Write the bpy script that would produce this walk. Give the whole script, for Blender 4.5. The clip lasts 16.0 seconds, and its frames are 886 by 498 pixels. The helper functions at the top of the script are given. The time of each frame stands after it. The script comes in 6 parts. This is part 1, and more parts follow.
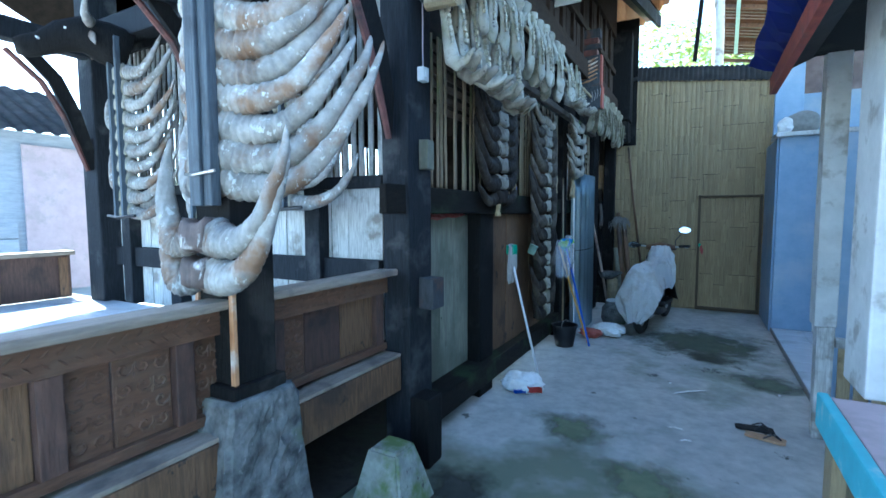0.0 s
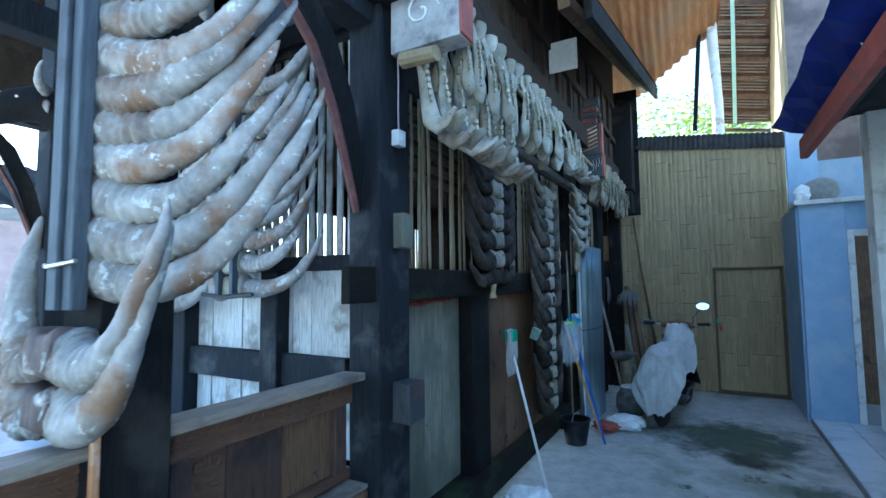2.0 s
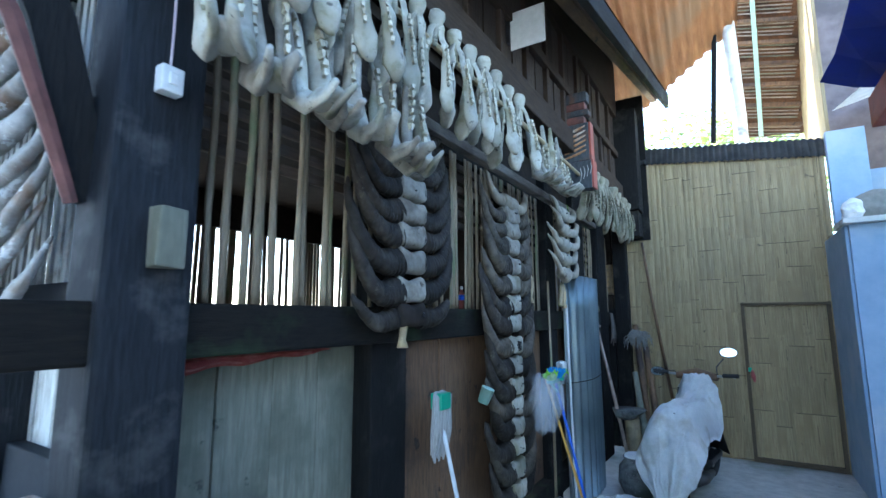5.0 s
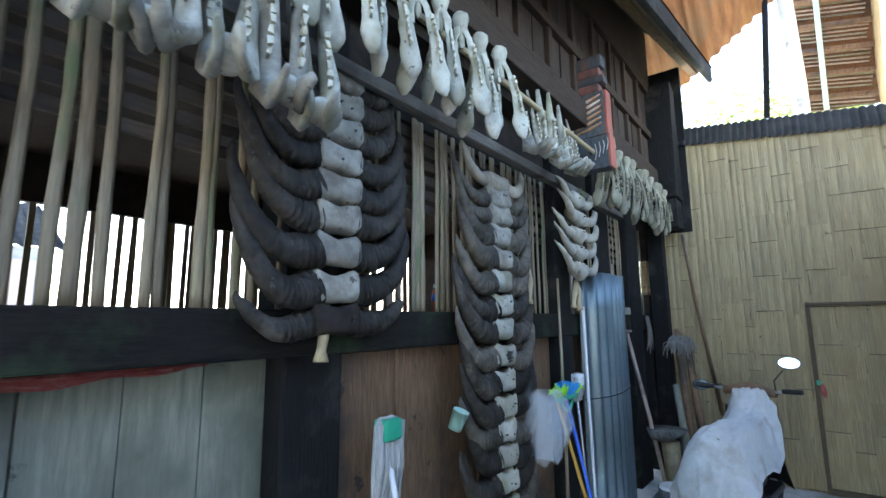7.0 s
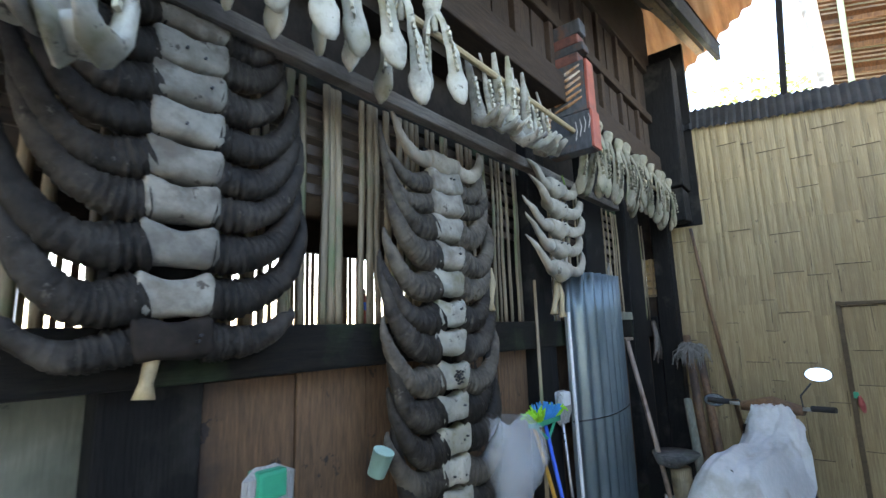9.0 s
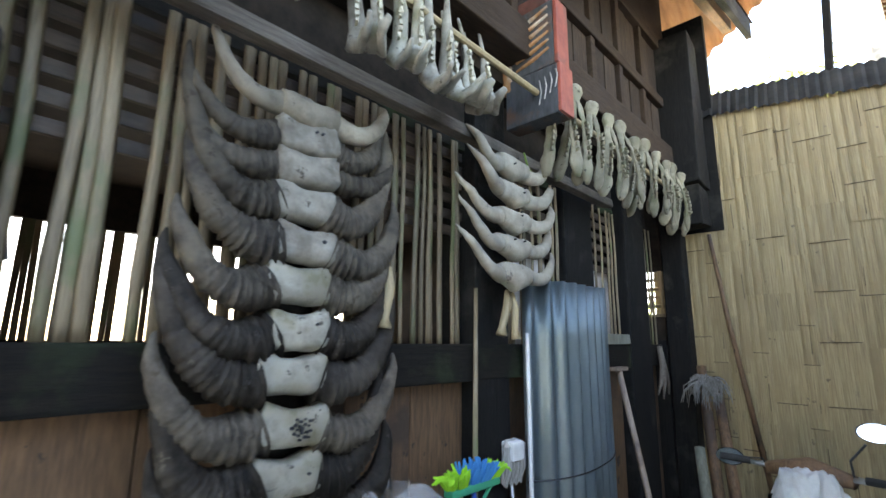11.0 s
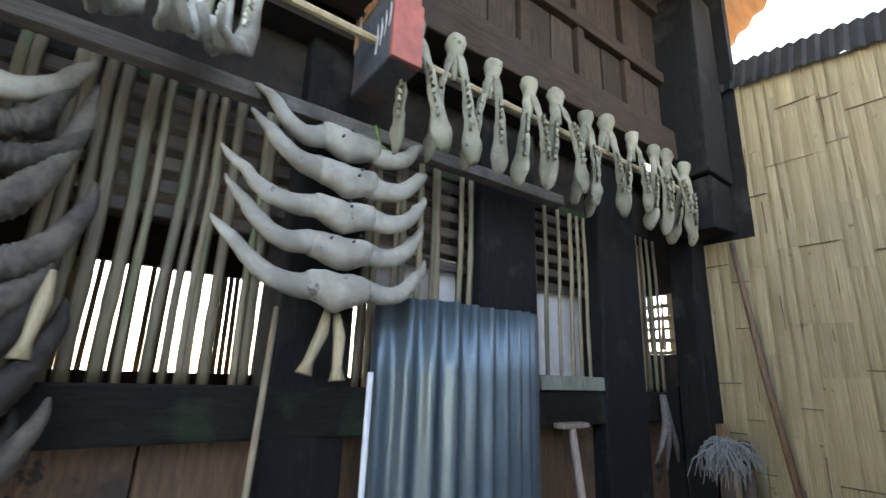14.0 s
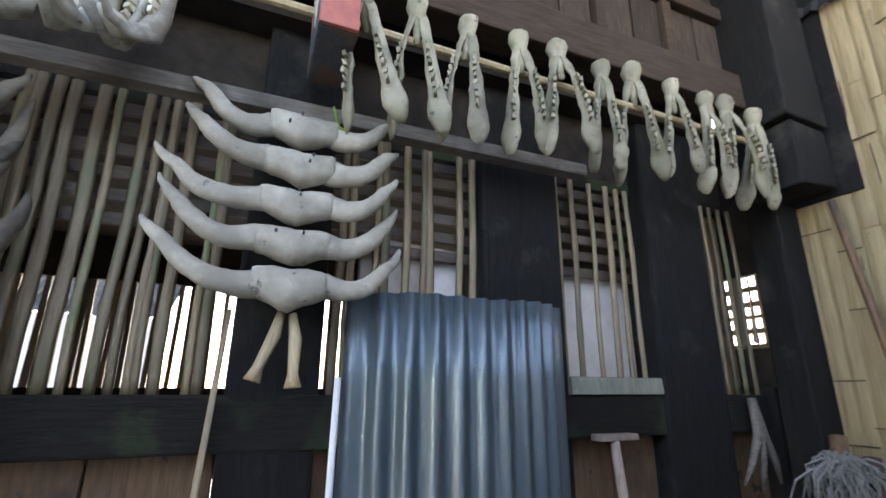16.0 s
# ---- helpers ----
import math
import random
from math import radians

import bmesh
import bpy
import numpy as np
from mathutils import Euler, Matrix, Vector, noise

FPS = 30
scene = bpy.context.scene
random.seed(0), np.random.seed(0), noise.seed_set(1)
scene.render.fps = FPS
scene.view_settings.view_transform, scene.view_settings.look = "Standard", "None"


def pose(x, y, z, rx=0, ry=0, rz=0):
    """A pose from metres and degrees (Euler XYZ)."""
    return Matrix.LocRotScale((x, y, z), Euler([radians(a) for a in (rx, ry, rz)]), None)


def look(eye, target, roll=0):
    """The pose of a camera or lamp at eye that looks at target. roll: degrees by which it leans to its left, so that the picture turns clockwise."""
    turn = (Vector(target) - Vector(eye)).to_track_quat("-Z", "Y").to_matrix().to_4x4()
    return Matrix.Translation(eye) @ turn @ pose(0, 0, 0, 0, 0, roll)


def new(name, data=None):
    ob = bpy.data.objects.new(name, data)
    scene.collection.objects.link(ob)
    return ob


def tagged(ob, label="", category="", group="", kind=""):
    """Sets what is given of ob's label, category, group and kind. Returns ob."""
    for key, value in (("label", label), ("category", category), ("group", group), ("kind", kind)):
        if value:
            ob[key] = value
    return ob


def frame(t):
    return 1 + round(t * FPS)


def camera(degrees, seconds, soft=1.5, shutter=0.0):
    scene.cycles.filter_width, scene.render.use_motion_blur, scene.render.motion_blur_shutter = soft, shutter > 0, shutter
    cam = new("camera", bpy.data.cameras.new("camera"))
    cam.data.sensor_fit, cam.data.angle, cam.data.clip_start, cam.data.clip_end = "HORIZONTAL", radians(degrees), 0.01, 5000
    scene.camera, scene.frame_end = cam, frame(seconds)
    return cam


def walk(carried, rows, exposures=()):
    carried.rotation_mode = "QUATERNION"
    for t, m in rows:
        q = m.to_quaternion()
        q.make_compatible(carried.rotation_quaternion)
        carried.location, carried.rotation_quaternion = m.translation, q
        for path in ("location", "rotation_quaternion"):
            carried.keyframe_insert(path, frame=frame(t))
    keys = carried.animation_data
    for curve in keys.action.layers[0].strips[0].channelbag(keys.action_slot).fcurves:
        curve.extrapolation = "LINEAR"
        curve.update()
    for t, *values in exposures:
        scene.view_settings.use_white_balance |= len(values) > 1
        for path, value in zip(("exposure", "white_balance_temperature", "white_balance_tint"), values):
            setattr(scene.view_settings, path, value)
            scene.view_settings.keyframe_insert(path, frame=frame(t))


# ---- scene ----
cam = camera(86.5, 16.0, shutter=0.5)
METRES, EYE, TILT, LEAN, TURN = 5.8, 1.5, 0.0, 0.0, 28.9
ROWS = [
    (0.0, 0.0, 0.0, 0.0, -0.01, -4.3, 0.15),
    (0.5, 0.0017, 0.0133, 0.0058, 0.34, -2.09, 0.5),
    (1.0, 0.0041, 0.0388, 0.0099, 0.73, 0.33, 0.39),
    (1.5, 0.01, 0.0641, 0.0157, 0.72, 2.35, 0.3),
    (2.0, 0.0198, 0.0872, 0.0155, 0.38, 4.07, 0.57),
    (2.5, 0.0326, 0.1107, 0.0151, 0.6, 5.11, 0.71),
    (3.0, 0.0548, 0.1448, 0.0198, 1.21, 6.19, 0.73),
    (3.5, 0.0734, 0.175, 0.0187, 1.71, 6.79, 0.68),
    (4.0, 0.0922, 0.2092, 0.0189, 1.97, 7.22, 0.64),
    (4.5, 0.1101, 0.2388, 0.0219, 2.18, 7.73, 0.37),
    (7.0, 0.1947, 0.3679, 0.0207, 8.77, 8.69, 0.52),
    (7.5, 0.2073, 0.3885, 0.0207, 9.58, 8.66, 1.03),
    (8.0, 0.223, 0.4111, 0.0221, 10.3, 9.12, 1.35),
    (10.5, 0.2943, 0.5633, 0.0265, 13.08, 10.11, 0.57),
    (11.0, 0.3153, 0.6056, 0.0302, 14.33, 11.12, -0.46),
    (11.5, 0.3306, 0.6385, 0.0329, 15.72, 11.89, -1.12),
    (12.0, 0.3478, 0.6711, 0.0313, 17.68, 12.53, -2.19),
    (12.5, 0.3695, 0.7033, 0.0371, 18.8, 13.3, -2.5),
    (13.0, 0.3919, 0.7271, 0.0379, 20.86, 13.64, -1.28),
    (13.5, 0.4205, 0.7464, 0.0385, 23.46, 14.67, -2.33),
    (14.0, 0.449, 0.7722, 0.0375, 24.97, 15.02, -1.95),
    (14.5, 0.4646, 0.796, 0.0359, 25.03, 16.26, -2.02),
    (15.0, 0.4787, 0.822, 0.0382, 27.56, 16.57, -0.78),
    (15.5, 0.4875, 0.8399, 0.0359, 33.1, 16.79, -0.39),
    (16.0, 0.4933, 0.8504, 0.0339, 38.38, 16.2, -0.41),
]
# stops and white balance, as the clip's camera adapts on its way
EXPOSURES = [(0.0, 2.67, 5250, -2), (2.0, 2.47, 5250, -1.5), (3.2, 2.55, 5350, 0), (4.5, 3.0, 5500, 2), (7.0, 3.36, 6450, 8), (8.0, 3.28, 6750, 9), (11.0, 3.5, 7850, 12), (13.0, 3.47, 7700, 12), (14.0, 3.54, 7700, 14), (16.0, 3.66, 7900, 18)]
walk(cam, [(t, pose(0, 0, EYE, TILT, LEAN, TURN) @ pose(METRES * x, METRES * y, METRES * z, 90 + pitch, roll, yaw)) for t, x, y, z, yaw, pitch, roll in ROWS], EXPOSURES)

# ---- world, sun, exposure ----
world = bpy.data.worlds.new("world")
scene.world = world
world.use_nodes = True
wn = world.node_tree
sky = wn.nodes.new("ShaderNodeTexSky")
sky.sky_type = "NISHITA"
sky.sun_disc = False
sky.sun_elevation = radians(50)
sky.sun_rotation = radians(-75)
wn.links.new(sky.outputs[0], wn.nodes["Background"].inputs[0])
wn.nodes["Background"].inputs[1].default_value = 0.15
sun_data = bpy.data.lights.new("sun", "SUN")
sun_data.energy, sun_data.angle, sun_data.color = 4.0, radians(0.6), (1.0, 0.95, 0.86)
sun = new("sun", sun_data)
sun.matrix_world = look((-9.66, 2.59, 11.92), (0, 0, 0))


# ---- materials ----
def material(name, dark, light, grain=8.0, stretch=(1, 1, 1), rough=0.8, bump=0.3, patch=None, patch_scale=2.0,
             patch_amount=0.5, metal=0.0, vary=0.15, coat=0.0, bands=None, fleck=None, fleck_scale=14.0, fleck_amount=0.5):
    """A surface with fine grain, larger patches of wear and a little change from piece to piece."""
    m = bpy.data.materials.new(name)
    m.use_nodes = True
    nt = m.node_tree
    N, L = nt.nodes.new, nt.links.new
    bsdf = nt.nodes["Principled BSDF"]
    co, info = N("ShaderNodeTexCoord"), N("ShaderNodeObjectInfo")
    shift = N("ShaderNodeVectorMath")
    shift.operation = "MULTIPLY_ADD"
    shift.inputs[1].default_value = (37.0, 53.0, 71.0)
    L(info.outputs["Random"], shift.inputs[0])
    L(co.outputs["Object"], shift.inputs[2])
    mp = N("ShaderNodeMapping")
    mp.inputs["Scale"].default_value = stretch
    L(shift.outputs[0], mp.inputs["Vector"])
    fine = N("ShaderNodeTexNoise")
    fine.inputs["Scale"].default_value, fine.inputs["Detail"].default_value, fine.inputs["Roughness"].default_value = grain, 8.0, 0.65
    L(mp.outputs[0], fine.inputs["Vector"])
    ramp = N("ShaderNodeValToRGB")
    ramp.color_ramp.elements[0].position, ramp.color_ramp.elements[1].position = 0.32, 0.68
    ramp.color_ramp.elements[0].color, ramp.color_ramp.elements[1].color = (*dark, 1), (*light, 1)
    L(fine.outputs["Fac"], ramp.inputs["Fac"])
    colour = ramp.outputs["Color"]
    if patch:
        big = N("ShaderNodeTexNoise")
        big.inputs["Scale"].default_value, big.inputs["Detail"].default_value, big.inputs["Roughness"].default_value = patch_scale, 5.0, 0.6
        L(shift.outputs[0], big.inputs["Vector"])
        mask = N("ShaderNodeMapRange")
        mask.inputs["From Min"].default_value, mask.inputs["From Max"].default_value = 0.62 - 0.3 * patch_amount, 0.72 - 0.2 * patch_amount
        L(big.outputs["Fac"], mask.inputs["Value"])
        mix = N("ShaderNodeMixRGB")
        mix.inputs["Color2"].default_value = (*patch, 1)
        L(mask.outputs[0], mix.inputs["Fac"])
        L(colour, mix.inputs["Color1"])
        colour = mix.outputs["Color"]
    if fleck:
        small = N("ShaderNodeTexNoise")
        small.inputs["Scale"].default_value, small.inputs["Detail"].default_value, small.inputs["Roughness"].default_value = fleck_scale, 6.0, 0.7
        L(shift.outputs[0], small.inputs["Vector"])
        cut = N("ShaderNodeMapRange")
        cut.inputs["From Min"].default_value, cut.inputs["From Max"].default_value = 0.66 - 0.2 * fleck_amount, 0.69 - 0.2 * fleck_amount
        L(small.outputs["Fac"], cut.inputs["Value"])
        over = N("ShaderNodeMixRGB")
        over.inputs["Color2"].default_value = (*fleck, 1)
        L(cut.outputs[0], over.inputs["Fac"])
        L(colour, over.inputs["Color1"])
        colour = over.outputs["Color"]
    wave = None
    if bands:
        wave = N("ShaderNodeTexWave")
        wave.bands_direction = bands[0]
        wave.inputs["Scale"].default_value, wave.inputs["Distortion"].default_value = bands[1], bands[2]
        wave.inputs["Detail"].default_value, wave.inputs["Detail Scale"].default_value = 3.0, 2.0
        L(shift.outputs[0], wave.inputs["Vector"])
        axes = N("ShaderNodeSeparateXYZ")
        L(co.outputs["Object"], axes.inputs[0])
        far = N("ShaderNodeMath")
        far.operation = "ABSOLUTE"
        L(axes.outputs["X"], far.inputs[0])
        fade = N("ShaderNodeMapRange")
        fade.inputs["From Min"].default_value, fade.inputs["From Max"].default_value = 0.16, 0.34
        fade.inputs["To Min"].default_value, fade.inputs["To Max"].default_value = bands[3], 0.0
        L(far.outputs[0], fade.inputs["Value"])
        groove = N("ShaderNodeMixRGB")
        groove.blend_type = "MULTIPLY"
        L(fade.outputs[0], groove.inputs["Fac"])
        L(colour, groove.inputs["Color1"])
        L(wave.outputs["Color"], groove.inputs["Color2"])
        colour = groove.outputs["Color"]
    hsv = N("ShaderNodeHueSaturation")
    val = N("ShaderNodeMapRange")
    val.inputs["To Min"].default_value, val.inputs["To Max"].default_value = 1 - vary, 1 + vary
    L(info.outputs["Random"], val.inputs["Value"])
    L(val.outputs[0], hsv.inputs["Value"])
    L(colour, hsv.inputs["Color"])
    L(hsv.outputs[0], bsdf.inputs["Base Color"])
    r = N("ShaderNodeMapRange")
    r.inputs["To Min"].default_value, r.inputs["To Max"].default_value = max(0.03, rough - 0.12), min(1.0, rough + 0.12)
    L(fine.outputs["Fac"], r.inputs["Value"])
    L(r.outputs[0], bsdf.inputs["Roughness"])
    bsdf.inputs["Metallic"].default_value = metal
    bsdf.inputs["Coat Weight"].default_value = coat
    height = fine.outputs["Fac"]
    if bands:
        add = N("ShaderNodeMath")
        add.operation = "ADD"
        weak = N("ShaderNodeMath")
        weak.operation = "MULTIPLY"
        L(wave.outputs["Fac"], weak.inputs[0])
        L(fade.outputs[0], weak.inputs[1])
        L(weak.outputs[0], add.inputs[0])
        L(fine.outputs["Fac"], add.inputs[1])
        height = add.outputs[0]
    bp = N("ShaderNodeBump")
    bp.inputs["Strength"].default_value, bp.inputs["Distance"].default_value = bump, 0.01
    L(height, bp.inputs["Height"])
    L(bp.outputs[0], bsdf.inputs["Normal"])
    return m


def plain(name, colour, rough=0.5, metal=0.0, alpha=1.0, transmission=0.0):
    m = material(name, tuple(c * 0.85 for c in colour), colour, grain=25, rough=rough, bump=0.08, metal=metal, vary=0.05)
    b = m.node_tree.nodes["Principled BSDF"]
    b.inputs["Alpha"].default_value, b.inputs["Transmission Weight"].default_value = alpha, transmission
    return m


BLACK_WOOD = material("black_wood", (0.00375, 0.00375, 0.00375), (0.015, 0.0135, 0.01275), 14, (6, 6, 0.6), 0.8, 0.5, (0.035, 0.032, 0.028), 3.0, 0.2)
BLUE_BLACK = material("weathered_black_wood", (0.0078, 0.0091, 0.0117), (0.0247, 0.0273, 0.0325), 14, (6, 6, 0.6), 0.72, 0.5, (0.07, 0.07, 0.07), 3.0, 0.25)
POLE_WOOD = material("old_grey_rail_wood", (0.07, 0.056, 0.045), (0.16, 0.135, 0.11), 14, (6, 0.5, 6), 0.8, 0.5, (0.05, 0.04, 0.03), 3.0, 0.3)
BEAM_WOOD = material("dark_beam_wood", (0.0048, 0.0042, 0.0036), (0.018, 0.0144, 0.0108), 14, (6, 0.6, 6), 0.8, 0.5, (0.03, 0.045, 0.02), 2.5, 0.3)
BROWN_WOOD = material("brown_panel_wood", (0.09, 0.047, 0.023), (0.22, 0.122, 0.06), 12, (6, 6, 0.7), 0.7, 0.45, (0.06, 0.036, 0.024), 2.2, 0.4, fleck=(0.04, 0.026, 0.02), fleck_scale=7, fleck_amount=0.25)
RED_BROWN = material("red_brown_rail_wood", (0.07, 0.034, 0.019), (0.165, 0.085, 0.048), 12, (5, 0.8, 5), 0.6, 0.4, (0.13, 0.08, 0.05), 3.0, 0.3)
SLATE_WOOD = material("slate_painted_wood", (0.03, 0.033, 0.038), (0.075, 0.078, 0.085), 14, (3, 3, 1), 0.75, 0.5, (0.11, 0.06, 0.04), 6.0, 0.25)
RAIL_DARK = material("smoked_bamboo", (0.05, 0.034, 0.024), (0.12, 0.085, 0.06), 14, (6, 0.5, 6), 0.7, 0.4, (0.03, 0.022, 0.016), 3.0, 0.4)
TRIM_WOOD = material("red_brown_trim_wood", (0.05, 0.026, 0.02), (0.12, 0.065, 0.046), 12, (5, 5, 0.8), 0.6, 0.4, (0.03, 0.02, 0.018), 3.0, 0.3)
RAIL_CAP = material("bare_rail_cap_wood", (0.2, 0.16, 0.125), (0.36, 0.3, 0.24), 12, (6, 0.7, 6), 0.7, 0.35, (0.15, 0.12, 0.1), 4.0, 0.3)
HANDLE_WOOD = material("worn_handle_wood", (0.2, 0.145, 0.11), (0.33, 0.255, 0.2), 14, (6, 6, 0.6), 0.65, 0.3, (0.14, 0.1, 0.08), 5.0, 0.3)
GREY_PLANK = material("grey_green_planks", (0.14, 0.137, 0.10), (0.265, 0.26, 0.195), 10, (5, 5, 0.5), 0.85, 0.35, (0.12, 0.12, 0.085), 1.8, 0.45, fleck=(0.075, 0.08, 0.06), fleck_scale=5, fleck_amount=0.15)
UPPER_WOOD = material("upper_wall_wood", (0.024, 0.01575, 0.01125), (0.0675, 0.045, 0.03075), 12, (5, 0.6, 5), 0.8, 0.4, (0.05, 0.035, 0.028), 3.0, 0.4)
PANEL_BOARD = material("smoked_panel_boards", (0.02, 0.014, 0.011), (0.065, 0.046, 0.034), 12, (5, 5, 0.6), 0.8, 0.4, (0.035, 0.026, 0.021), 3.0, 0.4, vary=0.3)
WHITE_PLANK = material("whitewashed_planks", (0.34, 0.34, 0.32), (0.68, 0.68, 0.65), 16, (6, 6, 0.5), 0.85, 0.5, (0.24, 0.22, 0.19), 5.0, 0.35)
BAMBOO = material("dry_bamboo", (0.26, 0.19, 0.1), (0.42, 0.33, 0.19), 16, (8, 8, 0.5), 0.55, 0.25, (0.2, 0.15, 0.08), 5.0, 0.3, vary=0.25)
SLAT = material("bamboo_slats", (0.14, 0.1, 0.056), (0.27, 0.2, 0.118), 16, (8, 8, 0.5), 0.55, 0.3, (0.12, 0.13, 0.055), 2.5, 0.3, vary=0.3)
BAMBOO_WALL = material("woven_bamboo", (0.2, 0.138, 0.066), (0.385, 0.292, 0.152), 14, (9, 9, 0.3), 0.62, 0.4, (0.26, 0.185, 0.09), 2.0, 0.4, vary=0.1, fleck=(0.12, 0.085, 0.045), fleck_scale=9, fleck_amount=0.06)
CONCRETE = material("courtyard_concrete", (0.33, 0.328, 0.306), (0.51, 0.505, 0.47), 9, (1, 1, 1), 0.72, 0.45, (0.17, 0.185, 0.13), 0.8, 0.36, fleck=(0.07, 0.075, 0.065), fleck_scale=2.3, fleck_amount=0.12)
BLUE_GREY = material("weathered_blue_grey_wood", (0.0425, 0.0527, 0.0663), (0.102, 0.1232, 0.1445), 14, (6, 6, 0.5), 0.7, 0.4, (0.035, 0.04, 0.05), 4.0, 0.3)
WEAVE_GAP = material("dark_weave_edges", (0.05, 0.034, 0.018), (0.12, 0.083, 0.045), 20, (1, 6, 6), 0.8, 0.2)
STONE = material("rough_grey_stone", (0.035, 0.037, 0.036), (0.19, 0.19, 0.182), 14, (1, 1, 1), 0.85, 1.0, (0.07, 0.09, 0.045), 3.5, 0.25, fleck=(0.2, 0.2, 0.19), fleck_scale=22, fleck_amount=0.2)
MOSS_STONE = material("mossy_stone", (0.2, 0.21, 0.18), (0.38, 0.39, 0.34), 11, (1, 1, 1), 0.9, 0.8, (0.13, 0.18, 0.06), 5.0, 0.5, fleck=(0.1, 0.1, 0.085), fleck_scale=16, fleck_amount=0.2)
HORN_DARK = material("dark_grey_horn", (0.01183, 0.008873, 0.00676), (0.04647, 0.03803, 0.02958), 16, (1, 1, 1), 0.62, 0.9, (0.065, 0.054, 0.043), 5.0, 0.25, vary=0.35, bands=("X", 11, 5, 0.3), fleck=(0.08, 0.067, 0.053), fleck_scale=30, fleck_amount=0.2)
HORN_GREY = material("dusty_grey_horn", (0.0372, 0.02976, 0.02325), (0.1209, 0.1004, 0.07626), 16, (1, 1, 1), 0.7, 0.9, (0.13, 0.108, 0.078), 5.0, 0.4, vary=0.35, bands=("X", 11, 5, 0.36), fleck=(0.06, 0.045, 0.03), fleck_scale=17, fleck_amount=0.25)
HORN_PALE = material("weathered_pale_horn", (0.19, 0.175, 0.155), (0.43, 0.41, 0.375), 13, (1, 1, 1), 0.6, 0.8, (0.2, 0.12, 0.07), 5.0, 0.38, vary=0.22, bands=("X", 12, 4, 0.22), fleck=(0.52, 0.52, 0.49), fleck_scale=17, fleck_amount=0.36)
RUST_BAND = material("rusty_brown_band", (0.05, 0.035, 0.03), (0.13, 0.09, 0.075), 14, (1, 1, 1), 0.7, 0.5, (0.6, 0.58, 0.55), 9.0, 0.25)
HORN_WHITE = material("chalky_horn", (0.22, 0.19, 0.145), (0.43, 0.385, 0.30), 11, (1, 1, 1), 0.75, 0.6, (0.25, 0.22, 0.17), 5.0, 0.4, vary=0.12, fleck=(0.12, 0.1, 0.08), fleck_scale=16, fleck_amount=0.12)
HORN_CORE = material("tan_horn_core", (0.17, 0.14, 0.1), (0.36, 0.31, 0.235), 12, (1, 1, 1), 0.75, 0.6, (0.15, 0.125, 0.09), 6.0, 0.4, vary=0.15, fleck=(0.08, 0.065, 0.05), fleck_scale=22, fleck_amount=0.15)
BONE = material("old_bone", (0.2322, 0.2107, 0.1634), (0.5332, 0.4988, 0.4042), 14, (1, 1, 1), 0.6, 0.6, (0.2, 0.18, 0.11), 7.0, 0.45, vary=0.2, fleck=(0.07, 0.06, 0.045), fleck_scale=24, fleck_amount=0.2)
BONE_GREY = material("dirty_skull_bone", (0.1628, 0.1406, 0.1073), (0.3478, 0.3182, 0.259), 13, (1, 1, 1), 0.75, 0.6, (0.14, 0.115, 0.085), 8.0, 0.4, vary=0.25, fleck=(0.07, 0.055, 0.04), fleck_scale=18, fleck_amount=0.15)
BONE_TAN = material("tan_weathered_bone", (0.1482, 0.1248, 0.0819), (0.3276, 0.2886, 0.2067), 14, (1, 1, 1), 0.7, 0.6, (0.13, 0.125, 0.07), 7.0, 0.4, vary=0.25, fleck=(0.06, 0.05, 0.035), fleck_scale=24, fleck_amount=0.2)
TOOTH = material("teeth", (0.33, 0.29, 0.2), (0.55, 0.5, 0.38), 40, (1, 1, 1), 0.4, 0.2)
ZINC = material("galvanised_sheet", (0.21, 0.27, 0.29), (0.34, 0.41, 0.435), 5, (1, 1, 0.3), 0.36, 0.12, (0.26, 0.31, 0.335), 3.0, 0.35, metal=0.6)
RUST_ROOF = material("rusty_roof_sheet", (0.24, 0.12, 0.055), (0.42, 0.24, 0.115), 4, (3, 0.5, 1), 0.7, 0.2, (0.3, 0.2, 0.12), 1.0, 0.4)
DARK_SHEET = material("dark_corrugated_sheet", (0.025, 0.025, 0.025), (0.07, 0.065, 0.06), 6, (1, 1, 1), 0.7, 0.3)
RED_PAINT = material("faded_red_paint", (0.22, 0.045, 0.03), (0.4, 0.1, 0.065), 12, (1, 1, 1), 0.6, 0.25, (0.18, 0.07, 0.05), 5.0, 0.3)
OLD_RED = material("dull_old_red_paint", (0.09, 0.03, 0.024), (0.19, 0.075, 0.058), 12, (1, 1, 1), 0.7, 0.3, (0.05, 0.03, 0.028), 5.0, 0.4)
CARVING = material("painted_carving", (0.3, 0.29, 0.27), (0.5, 0.48, 0.45), 12, (1, 1, 1), 0.8, 0.4, (0.2, 0.19, 0.18), 8.0, 0.4)
BLUE_WALL = material("light_blue_wall", (0.25, 0.365, 0.52), (0.34, 0.455, 0.6), 6, (1, 1, 1), 0.7, 0.15, (0.4, 0.48, 0.58), 1.6, 0.35)
WHITE_PAINT = material("worn_white_paint", (0.6, 0.6, 0.57), (0.78, 0.78, 0.75), 6, (1, 1, 1), 0.7, 0.2, (0.42, 0.4, 0.36), 7.0, 0.25)
PALE_BOARD = material("pale_plywood", (0.56, 0.5, 0.44), (0.7, 0.64, 0.58), 8, (1, 1, 1), 0.8, 0.2, (0.5, 0.42, 0.36), 3.0, 0.3)
